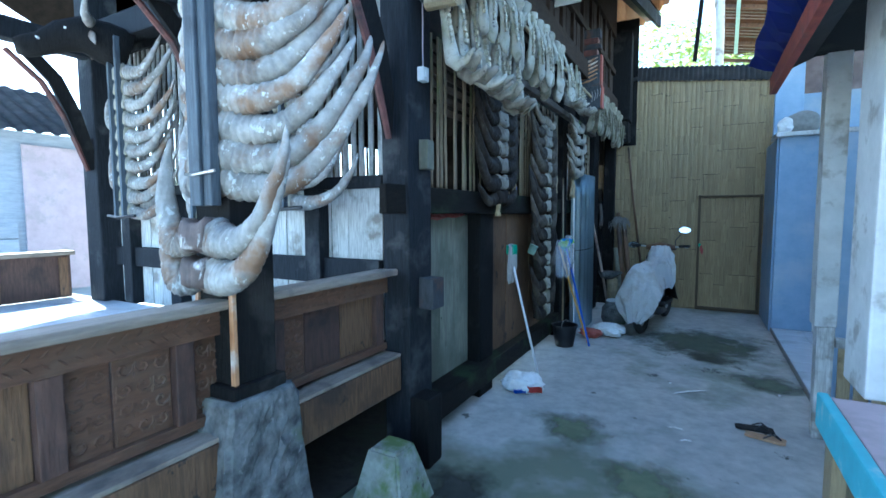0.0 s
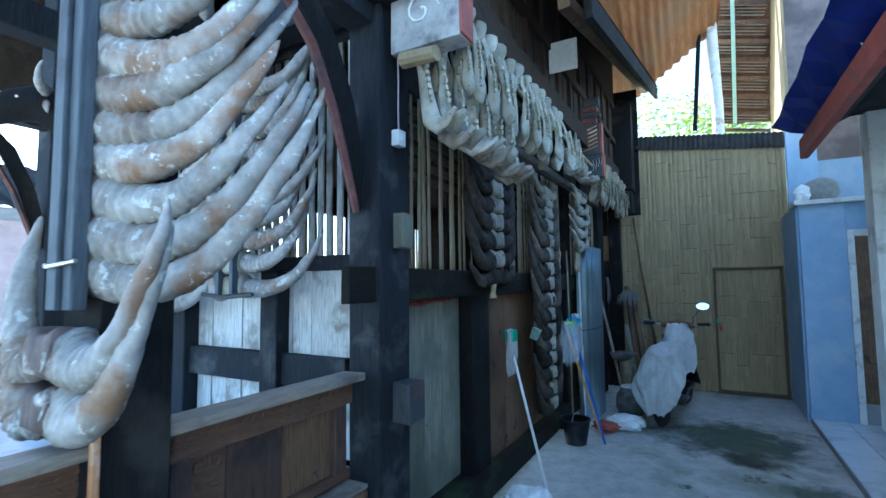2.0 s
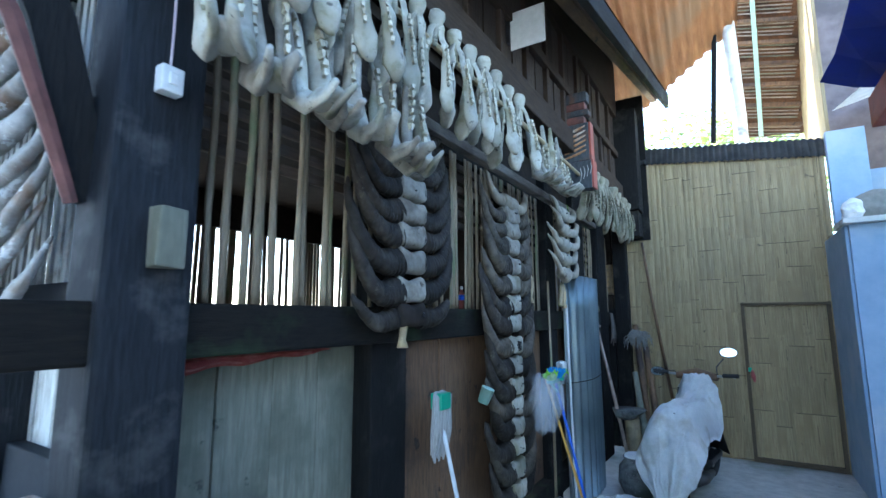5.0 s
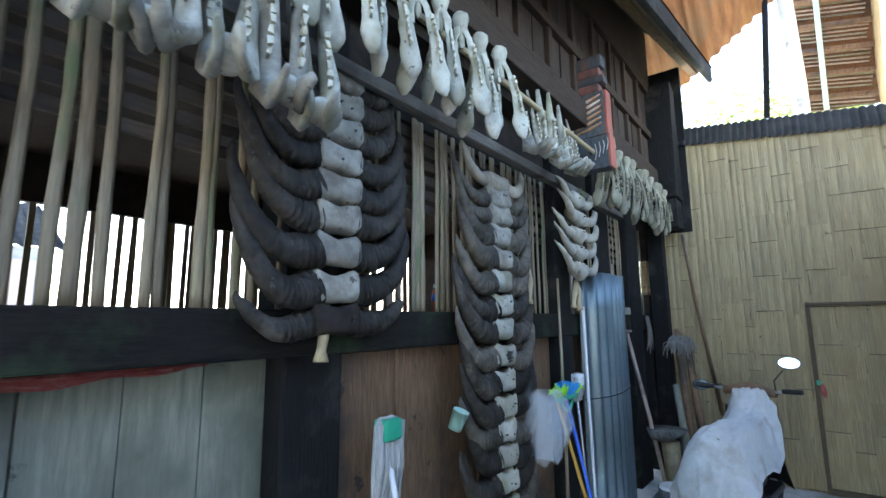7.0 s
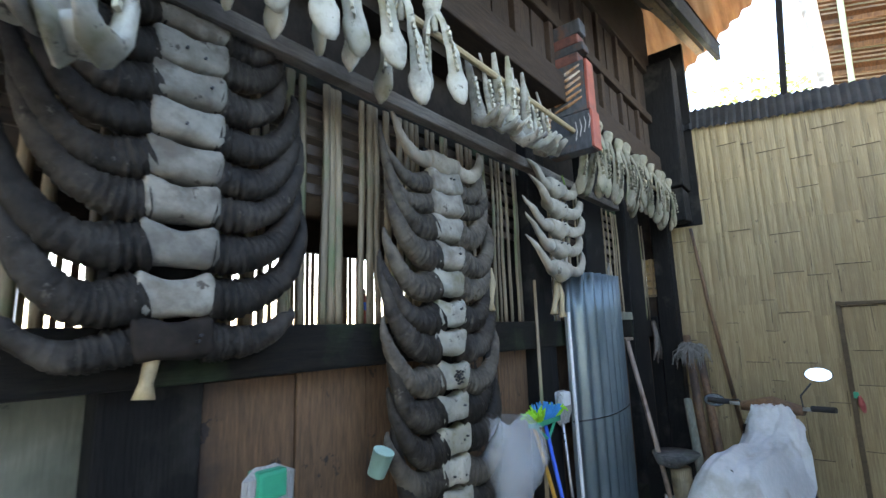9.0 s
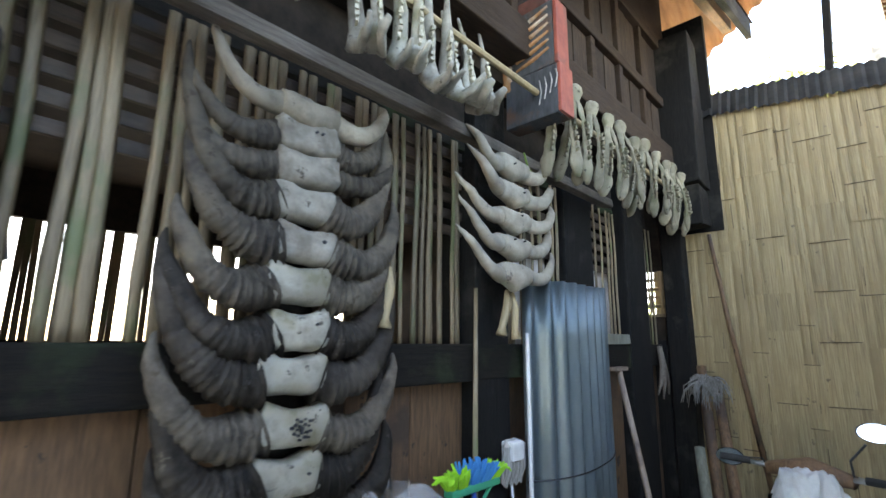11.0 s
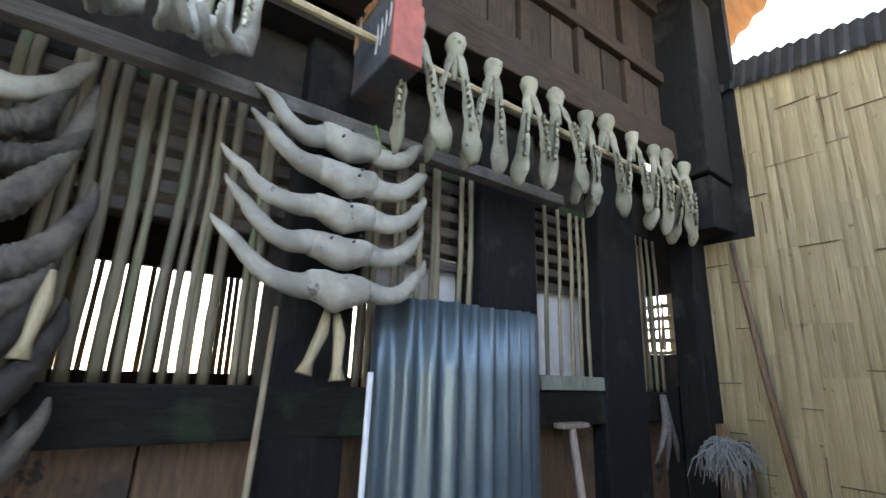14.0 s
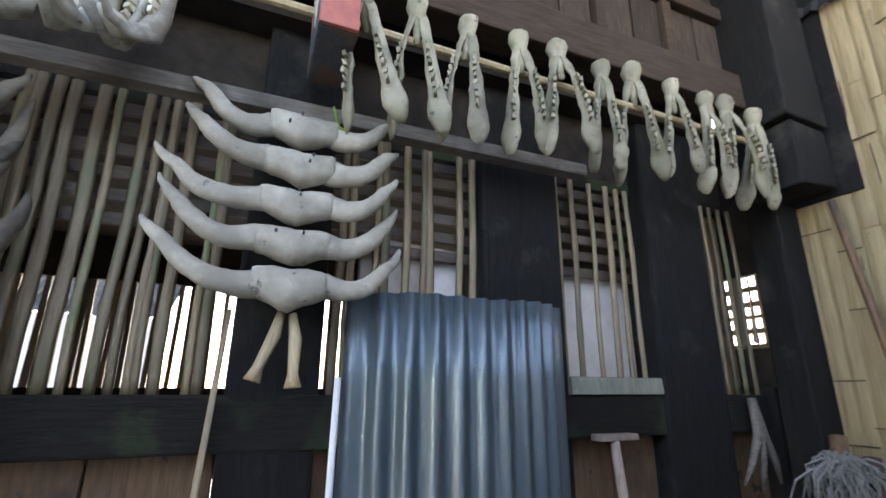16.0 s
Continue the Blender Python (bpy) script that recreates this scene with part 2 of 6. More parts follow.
PINK_PAINT = material("pink_paint", (0.55, 0.43, 0.46), (0.68, 0.55, 0.58), 5, (1, 1, 1), 0.6, 0.15, (0.5, 0.42, 0.42), 4.0, 0.3)
FIBRE = material("dull_palm_fibre", (0.12, 0.115, 0.105), (0.27, 0.26, 0.24), 40, (4, 4, 0.4), 0.95, 0.6)
RED_CLOTH = material("faded_red_cloth", (0.28, 0.05, 0.045), (0.42, 0.11, 0.09), 22, (1, 1, 1), 0.9, 0.4, (0.5, 0.2, 0.17), 9.0, 0.3)
TURQUOISE = material("turquoise_paint", (0.1, 0.42, 0.5), (0.15, 0.53, 0.6), 8, (1, 1, 1), 0.55, 0.15, (0.35, 0.55, 0.58), 8.0, 0.2)
TILE = material("glazed_floor_tile", (0.6, 0.65, 0.7), (0.72, 0.76, 0.8), 6, (1, 1, 1), 0.18, 0.05, (0.5, 0.53, 0.56), 3.0, 0.3, vary=0.05)
DULL_PLASTER = material("dull_plaster", (0.16, 0.125, 0.125), (0.26, 0.21, 0.21), 5, (1, 1, 1), 0.9, 0.2, (0.12, 0.1, 0.1), 1.5, 0.4)
GROUT = material("tile_bed", (0.2, 0.2, 0.19), (0.3, 0.3, 0.28), 20)
INNER_DARK = material("dark_inner_wood", (0.012, 0.009, 0.0075), (0.0375, 0.0285, 0.0225), 8, (1, 1, 1), 0.9, 0.3)
OLD_ROOF = material("grey_roof_tiles", (0.1, 0.11, 0.13), (0.2, 0.21, 0.24), 6, (1, 1, 1), 0.8, 0.4)
FAR_WALL = material("blue_grey_boards", (0.33, 0.38, 0.45), (0.48, 0.53, 0.6), 6, (1, 1, 5), 0.8, 0.2)
LEAF = material("leaves", (0.08, 0.12, 0.02), (0.16, 0.22, 0.05), 5, (1, 1, 1), 0.5, 0.1, vary=0.4)
BARK = material("bark", (0.08, 0.06, 0.045), (0.17, 0.13, 0.1), 10, (3, 3, 0.6), 0.9, 0.6)
tn = LEAF.node_tree
leaf_through = tn.nodes.new("ShaderNodeBsdfTranslucent")
leaf_through.inputs["Color"].default_value = (0.5, 0.6, 0.2, 1)
leaf_mix = tn.nodes.new("ShaderNodeMixShader")
leaf_mix.inputs["Fac"].default_value = 0.6
tn.links.new(tn.nodes["Principled BSDF"].outputs[0], leaf_mix.inputs[1])
tn.links.new(leaf_through.outputs[0], leaf_mix.inputs[2])
tn.links.new(leaf_mix.outputs[0], tn.nodes["Material Output"].inputs[0])
BLACK_PLASTIC = plain("black_plastic", (0.025, 0.025, 0.028), 0.45)
RUBBER = plain("rubber", (0.02, 0.02, 0.02), 0.8)
CHROME = plain("metal_tube", (0.5, 0.5, 0.5), 0.3, 1.0)
WHITE_PLASTIC = plain("white_plastic", (0.78, 0.78, 0.76), 0.4)
BLUE_PLASTIC = plain("blue_plastic", (0.03, 0.12, 0.6), 0.4)
YELLOW_PLASTIC = plain("orange_yellow_plastic", (0.62, 0.33, 0.05), 0.4)
GREEN_PLASTIC = plain("green_plastic", (0.03, 0.36, 0.2), 0.4)
MINT_PLASTIC = plain("mint_plastic", (0.45, 0.66, 0.55), 0.4)
RED_PLASTIC = plain("red_plastic", (0.5, 0.05, 0.04), 0.5)
MOP_YARN = material("grey_mop_yarn", (0.28, 0.27, 0.25), (0.5, 0.48, 0.45), 40, (4, 4, 0.4), 0.95, 0.6)
CLOTH = material("white_cloth_cover", (0.76, 0.77, 0.76), (0.88, 0.88, 0.87), 30, (1, 1, 1), 0.9, 0.25, (0.62, 0.6, 0.55), 4.0, 0.3)
TARP = material("blue_tarpaulin", (0.01, 0.02, 0.12), (0.02, 0.035, 0.2), 8, (1, 1, 1), 0.45, 0.2)
WORN_ORANGE = material("worn_orange_paint", (0.33, 0.14, 0.05), (0.55, 0.3, 0.15), 14, (3, 3, 0.6), 0.6, 0.4, (0.62, 0.57, 0.5), 6.0, 0.45)
TAN_RUBBER = material("tan_foam_rubber", (0.36, 0.21, 0.11), (0.5, 0.32, 0.19), 20, (1, 1, 1), 0.7, 0.2)
# near-black ground colour that carries the shade under the porch
PORCH_SHADE = material("porch_shade_ground", (0.018, 0.015, 0.012), (0.05, 0.043, 0.035), 14, (1, 1, 1), 0.95, 0.9, (0.035, 0.04, 0.022), 3.0, 0.4)
for low_gloss in (BLACK_WOOD, INNER_DARK, UPPER_WOOD, PANEL_BOARD, BEAM_WOOD, BLUE_BLACK, HORN_DARK, HORN_GREY):
    low_gloss.node_tree.nodes["Principled BSDF"].inputs["Specular IOR Level"].default_value = 0.2
TWIG_GREEN = material("fresh_twig", (0.08, 0.14, 0.02), (0.16, 0.25, 0.05), 20)
MIRROR = plain("mirror_glass", (0.95, 0.95, 0.95), 0.03, 1.0)
BRISTLE_GREEN = plain("lime_bristles", (0.35, 0.75, 0.04), 0.7)
BRISTLE_BLUE = plain("blue_bristles", (0.03, 0.28, 0.65), 0.7)



def stain(name, dark, light, reach):
    """Moss or damp with a ragged edge, lying on the concrete."""
    m = material(name, dark, light, 9, rough=0.7, bump=0.5)
    nt = m.node_tree
    co, ln, nz = nt.nodes.new("ShaderNodeTexCoord"), nt.nodes.new("ShaderNodeVectorMath"), nt.nodes.new("ShaderNodeTexNoise")
    ln.operation = "LENGTH"
    nz.inputs["Scale"].default_value, nz.inputs["Detail"].default_value, nz.inputs["Roughness"].default_value = 3.2, 9.0, 0.68
    nt.links.new(co.outputs["Object"], ln.inputs[0])
    nt.links.new(co.outputs["Object"], nz.inputs["Vector"])
    out = nt.nodes.new("ShaderNodeMath")
    out.operation = "MULTIPLY_ADD"
    out.inputs[1].default_value = -0.5 / reach
    nt.links.new(ln.outputs["Value"], out.inputs[0])
    nt.links.new(nz.outputs["Fac"], out.inputs[2])
    edge = nt.nodes.new("ShaderNodeMapRange")
    edge.inputs["From Min"].default_value, edge.inputs["From Max"].default_value = 0.08, 0.36
    edge.inputs["To Max"].default_value = 0.85
    nt.links.new(out.outputs[0], edge.inputs["Value"])
    nt.links.new(edge.outputs[0], nt.nodes["Principled BSDF"].inputs["Alpha"])
    return m


MOSS_DARK = stain("dark_moss", (0.055, 0.075, 0.045), (0.13, 0.15, 0.1), 0.95)
MOSS_EDGE = stain("edge_moss", (0.055, 0.075, 0.045), (0.13, 0.15, 0.1), 0.36)
MOSS_GREEN = stain("green_moss", (0.12, 0.15, 0.08), (0.22, 0.25, 0.15), 0.32)
DAMP = stain("damp_patch", (0.02, 0.024, 0.02), (0.06, 0.062, 0.055), 0.3)


# ---- mesh helpers ----
def finish(bm, name, mat, smooth=False):
    bmesh.ops.recalc_face_normals(bm, faces=bm.faces)
    me = bpy.data.meshes.new(name)
    bm.to_mesh(me)
    bm.free()
    for p in me.polygons:
        p.use_smooth = smooth
    me.materials.append(mat)
    return me


def part(name, data, mat=None, parent=None, label="", at=None, smooth=False):
    """Links a bmesh, or a mesh already made, as one object under its thing."""
    me = finish(data, name, mat, smooth) if isinstance(data, bmesh.types.BMesh) else data
    ob = new(name, me)
    if parent is not None:
        ob.parent = parent
    if at is not None:
        ob.matrix_basis = at
    if label:
        ob["label"] = label
    return ob


def thing(name, label, category, group="", at=None, kind=""):
    ob = new(name)
    ob.empty_display_size = 0.05
    if at is not None:
        ob.matrix_basis = at
    return tagged(ob, label, category, group, kind)


def add_box(bm, lo, hi, bevel=0.0, warp=0.0, rnd=None):
    """A box from corner to corner, its edges worn round and its corners a little uneven."""
    c = [(lo[i] + hi[i]) / 2 for i in range(3)]
    s = [abs(hi[i] - lo[i]) for i in range(3)]
    r = bmesh.ops.create_cube(bm, size=1.0)
    vs = r["verts"]
    for v in vs:
        v.co = Vector([c[i] + v.co[i] * s[i] for i in range(3)])
        if warp and rnd:
            v.co += Vector([rnd.uniform(-warp, warp) for _ in range(3)])
    if bevel:
        es = list({e for v in vs for e in v.link_edges})
        bmesh.ops.bevel(bm, geom=es, offset=bevel, segments=2, affect="EDGES", profile=0.6)
    return vs


def box(lo, hi, bevel=0.004, warp=0.0, seed=1):
    bm = bmesh.new()
    add_box(bm, lo, hi, bevel, warp, random.Random(seed))
    return bm


def add_tube(bm, pts, radii, sides=8, flat=None, cap=True, spin=0.0):
    """A tube along a line of places, its radius changing; flat squeezes it across (a, b)."""
    pts = [Vector(p) for p in pts]
    rings = []
    up = Vector((0.13, 0.31, 1)).normalized()
    for i, p in enumerate(pts):
        d = (pts[min(i + 1, len(pts) - 1)] - pts[max(i - 1, 0)]).normalized()
        if abs(d.dot(up)) > 0.97:
            a = d.orthogonal().normalized()
        else:
            a = d.cross(up).normalized()
        b = d.cross(a).normalized()
        if i and rings:
            a = (prev - d * prev.dot(d)).normalized()
            b = d.cross(a).normalized()
        prev = a
        fa, fb = flat if flat else (1, 1)
        r = radii[i] if hasattr(radii, "__len__") else radii
        ring = []
        for k in range(sides):
            w = 2 * math.pi * k / sides + spin
            ring.append(bm.verts.new(p + a * math.cos(w) * r * fa + b * math.sin(w) * r * fb))
        rings.append(ring)
    for r0, r1 in zip(rings, rings[1:]):
        for k in range(sides):
            bm.faces.new((r0[k], r0[(k + 1) % sides], r1[(k + 1) % sides], r1[k]))
    if cap:
        bm.faces.new(rings[0][::-1])
        bm.faces.new(rings[-1])
    return rings


def tube(pts, radii, sides=8, flat=None):
    bm = bmesh.new()
    add_tube(bm, pts, radii, sides, flat)
    return bm


def add_sheet(bm, grid):
    """A skin over rows of places."""
    vs = [[bm.verts.new(p) for p in row] for row in grid]
    for a, b in zip(vs, vs[1:]):
        for k in range(len(a) - 1):
            bm.faces.new((a[k], a[k + 1], b[k + 1], b[k]))
    return vs


def thick_sheet(grid, t=0.004):
    bm = bmesh.new()
    add_sheet(bm, grid)
    bmesh.ops.solidify(bm, geom=list(bm.faces), thickness=t)
    return bm


def structure(name, bm, mat, label, category, smooth=False):
    ob = part(name, bm, mat, None, "", None, smooth)
    return tagged(ob, label, category, "", "structure")


# ---- ground ----
def make_ground():
    bm = bmesh.new()
    xs = [-300, -60, -12] + [-6 + 0.25 * i for i in range(41)] + [9, 60, 300]
    ys = [-300, -60, -10] + [-3 + 0.25 * i for i in range(53)] + [18, 60, 300]
    add_sheet(bm, [[Vector((x, y, 0.012 * noise.noise((x * 0.8, y * 0.8, 0)) - 0.004)) for x in xs] for y in ys])
    return structure("ground", bm, CONCRETE, "worn grey concrete courtyard with green moss patches", "ground", True)


make_ground()


def ground_patch(x, y, r, mat, label):
    bm = bmesh.new()
    add_sheet(bm, [[Vector((r * (i / 8 - 1), r * (k / 8 - 1), 0.012 * noise.noise(((x + r * (i / 8 - 1)) * 0.8, (y + r * (k / 8 - 1)) * 0.8, 0)) + 0.004)) for i in range(17)] for k in range(17)])
    ob = structure("ground_patch", bm, mat, label, "moss", True)
    ob.matrix_basis = pose(x, y, 0)


ground_patch(0.0, 6.1, 1.5, MOSS_DARK, "dark damp moss on the concrete")
ground_patch(0.1, 5.55, 0.42, DAMP, "small dark damp patch on the concrete")
ground_patch(-0.25, 2.75, 0.62, MOSS_GREEN, "thin green moss on the concrete")
ground_patch(-0.75, 3.25, 0.45, MOSS_GREEN, "thin green moss on the concrete")
ground_patch(0.55, 4.9, 0.55, MOSS_EDGE, "dark moss along the terrace edge")

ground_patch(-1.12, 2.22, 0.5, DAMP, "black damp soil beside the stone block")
# underfloor shade: a near-black ground sheet and an added dark skirt behind it
structure("earth_under_porch", box((-5.4, -1.6, -0.05), (-1.64, 3.3, 0.012), 0.0), PORCH_SHADE, "ground sheet under the porch with its shade in the colour", "ground")
structure("wall_under_porch", box((-2.34, -1.6, 0.01), (-2.28, 3.3, 0.62), 0.0), INNER_DARK, "dark boards added under the porch floor for its shade", "wall")

# ---- the raised house: posts, sill beam, panels, slats ----
WX = -1.54
POSTS = [(2.26, 2.50), (3.44, 3.71), (5.66, 5.95), (6.55, 6.93), (7.42, 7.80), (8.12, 8.29)]


def make_post(name, x0, x1, y0, y1, z0, z1, mat, seed):
    ob = structure(name, box((x0, y0, z0), (x1, y1, z1), 0.018, 0.012, seed), mat, "thick black hardwood house post", "post")
    return ob


for i, (a, b) in enumerate(POSTS):
    z1 = 3.6
    make_post("post_%d" % (i + 1), (-1.66, WX - 0.22, WX - 0.22, WX - 0.22, WX - 0.22, -1.47)[i], (-1.47, -1.56, -1.50, -1.50, -1.48, -1.29)[i], a, b, -0.01, z1, BLUE_BLACK if i == 0 else BLACK_WOOD, i)

structure("post_6_back", box((-1.76, 8.13, -0.01), (-1.475, 8.23, 1.70), 0.006), BLACK_WOOD, "dark boards behind the end post", "wall")
structure("wall_sill_beam", box((-1.545, 2.08, 1.50), (-1.494, 8.1, 1.665), 0.01, 0.003, 3), BEAM_WOOD, "dark heavy wooden sill beam along the house side", "beam")
structure("wall_plate_beam", box((-1.44, 2.9, 2.575), (-1.37, 7.0, 2.645), 0.012, 0.01, 5), POLE_WOOD, "old grey-brown wooden rail under the jawbones", "beam")


def plank_wall(name, y0, y1, z0, z1, x, count, mat, label, seed):
    rnd = random.Random(seed)
    ob = structure(name, box((x - 0.05, y0, z0), (x - 0.03, y1, z1), 0.0), INNER_DARK, label, "wall")
    w = (y1 - y0) / count
    for i in range(count):
        bm = box((x - 0.028, y0 + i * w + 0.003, z0), (x + rnd.uniform(-0.004, 0.004), y0 + (i + 1) * w - 0.003, z1 - rnd.uniform(0, 0.01)), 0.003, 0.002, seed + i)
        part("plank", bm, mat, ob)
    return ob


plank_wall("wall_panel_1", 2.50, 3.44, 0.28, 1.49, -1.665, 4, GREY_PLANK, "grey-green weathered upright planks below the sill", 11)
plank_wall("wall_panel_2", 3.71, 5.66, 0.3, 1.5, -1.57, 6, BROWN_WOOD, "brown wooden planks below the sill", 21)
plank_wall("wall_panel_3", 5.95, 6.55, 0.3, 1.5, -1.57, 2, BROWN_WOOD, "brown wooden planks below the sill", 31)
plank_wall("wall_panel_4", 6.93, 7.42, 0.3, 1.5, -1.57, 2, BROWN_WOOD, "brown wooden planks below the sill", 41)
plank_wall("wall_panel_5", 7.80, 8.12, 0.3, 1.5, -1.57, 1, BROWN_WOOD, "brown wooden planks below the sill", 51)
structure("wall_base_beam", box((-1.68, 2.5, 0.12), (-1.49, 8.12, 0.29), 0.012, 0.008, 6), BEAM_WOOD, "dark lower beam of the house side", "beam")


def slat_mesh(w, z0, z1, name):
    """A split bamboo slat, a little crooked, with a raised knuckle or two."""
    bm = bmesh.new()
    rows = []
    n = 15
    node = 3 + int(w * 1000) % 4
    for k in range(n + 1):
        z = z0 + (z1 - z0) * k / n
        f = 1.12 if k in (node, node + 6) else 1.0
        prof = [(0.0, -w / 2), (0.006, -w / 4), (0.008, 0), (0.006, w / 4), (0.0, w / 2)]
        rows.append([bm.verts.new((f * p[0] + 0.002 * math.sin(k * 0.7), f * p[1] + 0.003 * math.sin(k * 0.57 + w * 90), z)) for p in prof])
    for a, b in zip(rows, rows[1:]):
        for k in range(len(a)):
            bm.faces.new((a[k], a[(k + 1) % len(a)], b[(k + 1) % len(a)], b[k]))
    bm.faces.new(rows[0])
    bm.faces.new(rows[-1])
    return finish(bm, name, SLAT, True)


SLATS = [slat_mesh(w, 1.655, 2.64, "slat") for w in (0.027, 0.033, 0.036, 0.041)]
rnd = random.Random(5)
slat_wall = structure("wall_slats", box((-1.62, 2.5, 2.62), (-1.56, 8.1, 2.68), 0.004), BEAM_WOOD, "see-through wall of upright split bamboo slats", "wall")
BAYS = [(2.51, 3.44, 0.066), (3.71, 5.66, 0.056), (5.95, 6.55, 0.064), (6.93, 7.42, 0.078), (7.80, 8.12, 0.068)]
for y0, y1, step in BAYS:
    y = y0 + 0.02
    while y < y1 - 0.01:
        part("slat", rnd.choice(SLATS), None, slat_wall, "", pose(-1.545 + rnd.uniform(-0.004, 0.004), y, 0, rnd.uniform(-0.8, 0.8), 0, rnd.uniform(-6, 6)))
        y += step * rnd.uniform(0.7, 1.3)
for z in (2.20, 2.28, 2.36, 2.44, 2.52, 2.59):
    structure("slat_rail", box((-1.60, 2.5, z - 0.022), (-1.58, 7.45, z + 0.022), 0.004), RAIL_DARK, "dark split bamboo cross rail behind the slats", "rail")

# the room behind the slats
structure("floor_inner", box((-4.98, 2.40, 1.40), (-1.72, 8.3, 1.50), 0.0), INNER_DARK, "dark plank floor of the raised room", "floor")
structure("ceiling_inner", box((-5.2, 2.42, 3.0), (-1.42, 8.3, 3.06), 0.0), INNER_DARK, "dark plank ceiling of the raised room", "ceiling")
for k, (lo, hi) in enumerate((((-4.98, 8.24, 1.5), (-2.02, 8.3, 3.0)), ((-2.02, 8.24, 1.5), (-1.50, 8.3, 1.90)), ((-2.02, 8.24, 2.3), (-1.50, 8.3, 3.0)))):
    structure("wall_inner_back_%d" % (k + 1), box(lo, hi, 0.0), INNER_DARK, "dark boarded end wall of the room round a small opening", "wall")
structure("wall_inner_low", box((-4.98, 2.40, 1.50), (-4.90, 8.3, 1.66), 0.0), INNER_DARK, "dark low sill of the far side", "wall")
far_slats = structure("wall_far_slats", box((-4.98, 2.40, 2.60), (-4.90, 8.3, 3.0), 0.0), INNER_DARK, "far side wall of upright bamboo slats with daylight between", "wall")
bm = bmesh.new()
add_box(bm, (-0.01, -0.022, 1.66), (0.01, 0.022, 2.72), 0.003)
far_slat = finish(bm, "slat", SLAT)
y = 2.45
while y < 8.2:
    gap = 0.072 if (2.6 < y < 3.9 or 4.9 < y < 5.9 or 7.0 < y < 7.7) else 0.03
    part("slat", far_slat, None, far_slats, "", pose(-4.94, y, 0, rnd.uniform(-1, 1)))
    y += 0.044 + gap * rnd.uniform(0.5, 1.4)
for y0, y1, z1, tilt in ((6.08, 6.50, 2.25, 2), (6.98, 7.42, 2.2, -2)):
    sheet = thing("white_board", "pale white board leaning behind the bamboo slats", "board", "boards behind the slats", pose(-1.635, 0, 0))
    part("board", box((0, y0, 1.50), (0.015, y1, z1), 0.003, 0.012, tilt + 5), PALE_BOARD, sheet)
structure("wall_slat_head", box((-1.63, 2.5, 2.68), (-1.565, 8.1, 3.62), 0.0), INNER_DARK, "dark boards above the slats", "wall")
structure("wall_bay_board", box((-1.64, 7.98, 1.66), (-1.62, 8.1, 2.62), 0.0), BROWN_WOOD, "brown board behind the last slats", "wall")
lattice = structure("window_lattice", box((-2.02, 8.25, 1.902), (-1.50, 8.27, 1.925), 0.002), SLAT, "rough bamboo lattice in the small rear opening", "window")
for k in range(7):
    part("lattice_strip", box((-1.99 + 0.075 * k, 8.252, 1.922), (-1.965 + 0.075 * k, 8.262, 2.30), 0.002, 0.012, k), SLAT, lattice)
for k in range(4):
    part("lattice_strip", box((-2.02, 8.263, 1.98 + 0.075 * k), (-1.50, 8.272, 2.01 + 0.075 * k), 0.002, 0.012, k + 20), SLAT, lattice)
structure("window_shelf", box((-1.58, 6.93, 1.665), (-1.485, 7.42, 1.735), 0.006, 0.004, 3), GREY_PLANK, "weathered pale sill board", "shelf")

# ---- end wall of bamboo with its door ----
EY = 8.30
end_wall = structure("wall_end", box((-1.6, EY + 0.02, -0.01), (0.85, EY + 0.07, 3.46), 0.0), BAMBOO_WALL, "woven split bamboo screen wall closing the yard", "wall")
rnd = random.Random(9)
STRIPS = {}


def bamboo_strip(w, h):
    """A flattened bamboo strip, split along its length, its edges uneven and its face slightly hollow."""
    key = (round(w, 3), round(h, 2))
    if key not in STRIPS:
        bm = bmesh.new()
        rows = []
        for k in range(5):
            z = h * k / 4
            a, b = (noise.noise((w * 90, k * 1.7 + s * 9, h * 3)) * 0.004 for s in (0, 1))
            rows.append([bm.verts.new(p) for p in ((-w / 2 + a, 0.002, z), (-w / 6, -0.003, z), (w / 5, -0.002, z), (w / 2 + b, 0.003, z), (w / 2 + b, 0.008, z), (-w / 2 + a, 0.008, z))])
        for a, b in zip(rows, rows[1:]):
            for k in range(6):
                bm.faces.new((a[k], a[(k + 1) % 6], b[(k + 1) % 6], b[k]))
        bm.faces.new(rows[0])
        bm.faces.new(rows[-1])
        STRIPS[key] = finish(bm, "bamboo_strip", BAMBOO_WALL)
    return STRIPS[key]


def weave_band(w):
    """The dark edge of the cross strip that shows under a block."""
    key = ("band", round(w, 2))
    if key not in STRIPS:
        bm = bmesh.new()
        add_box(bm, (-w * 0.46, -0.003, -0.003), (w * 0.46, 0.003, 0.003), 0.001, 0.0012, rnd)
        STRIPS[key] = finish(bm, "weave_band", WEAVE_GAP)
    return STRIPS[key]


SPLITS = []
for ln in (0.07, 0.13, 0.2):
    bm = bmesh.new()
    add_box(bm, (-0.0018, -0.002, 0), (0.0018, 0.002, ln), 0.0008, 0.001, rnd)
    SPLITS.append(finish(bm, "split", WEAVE_GAP))


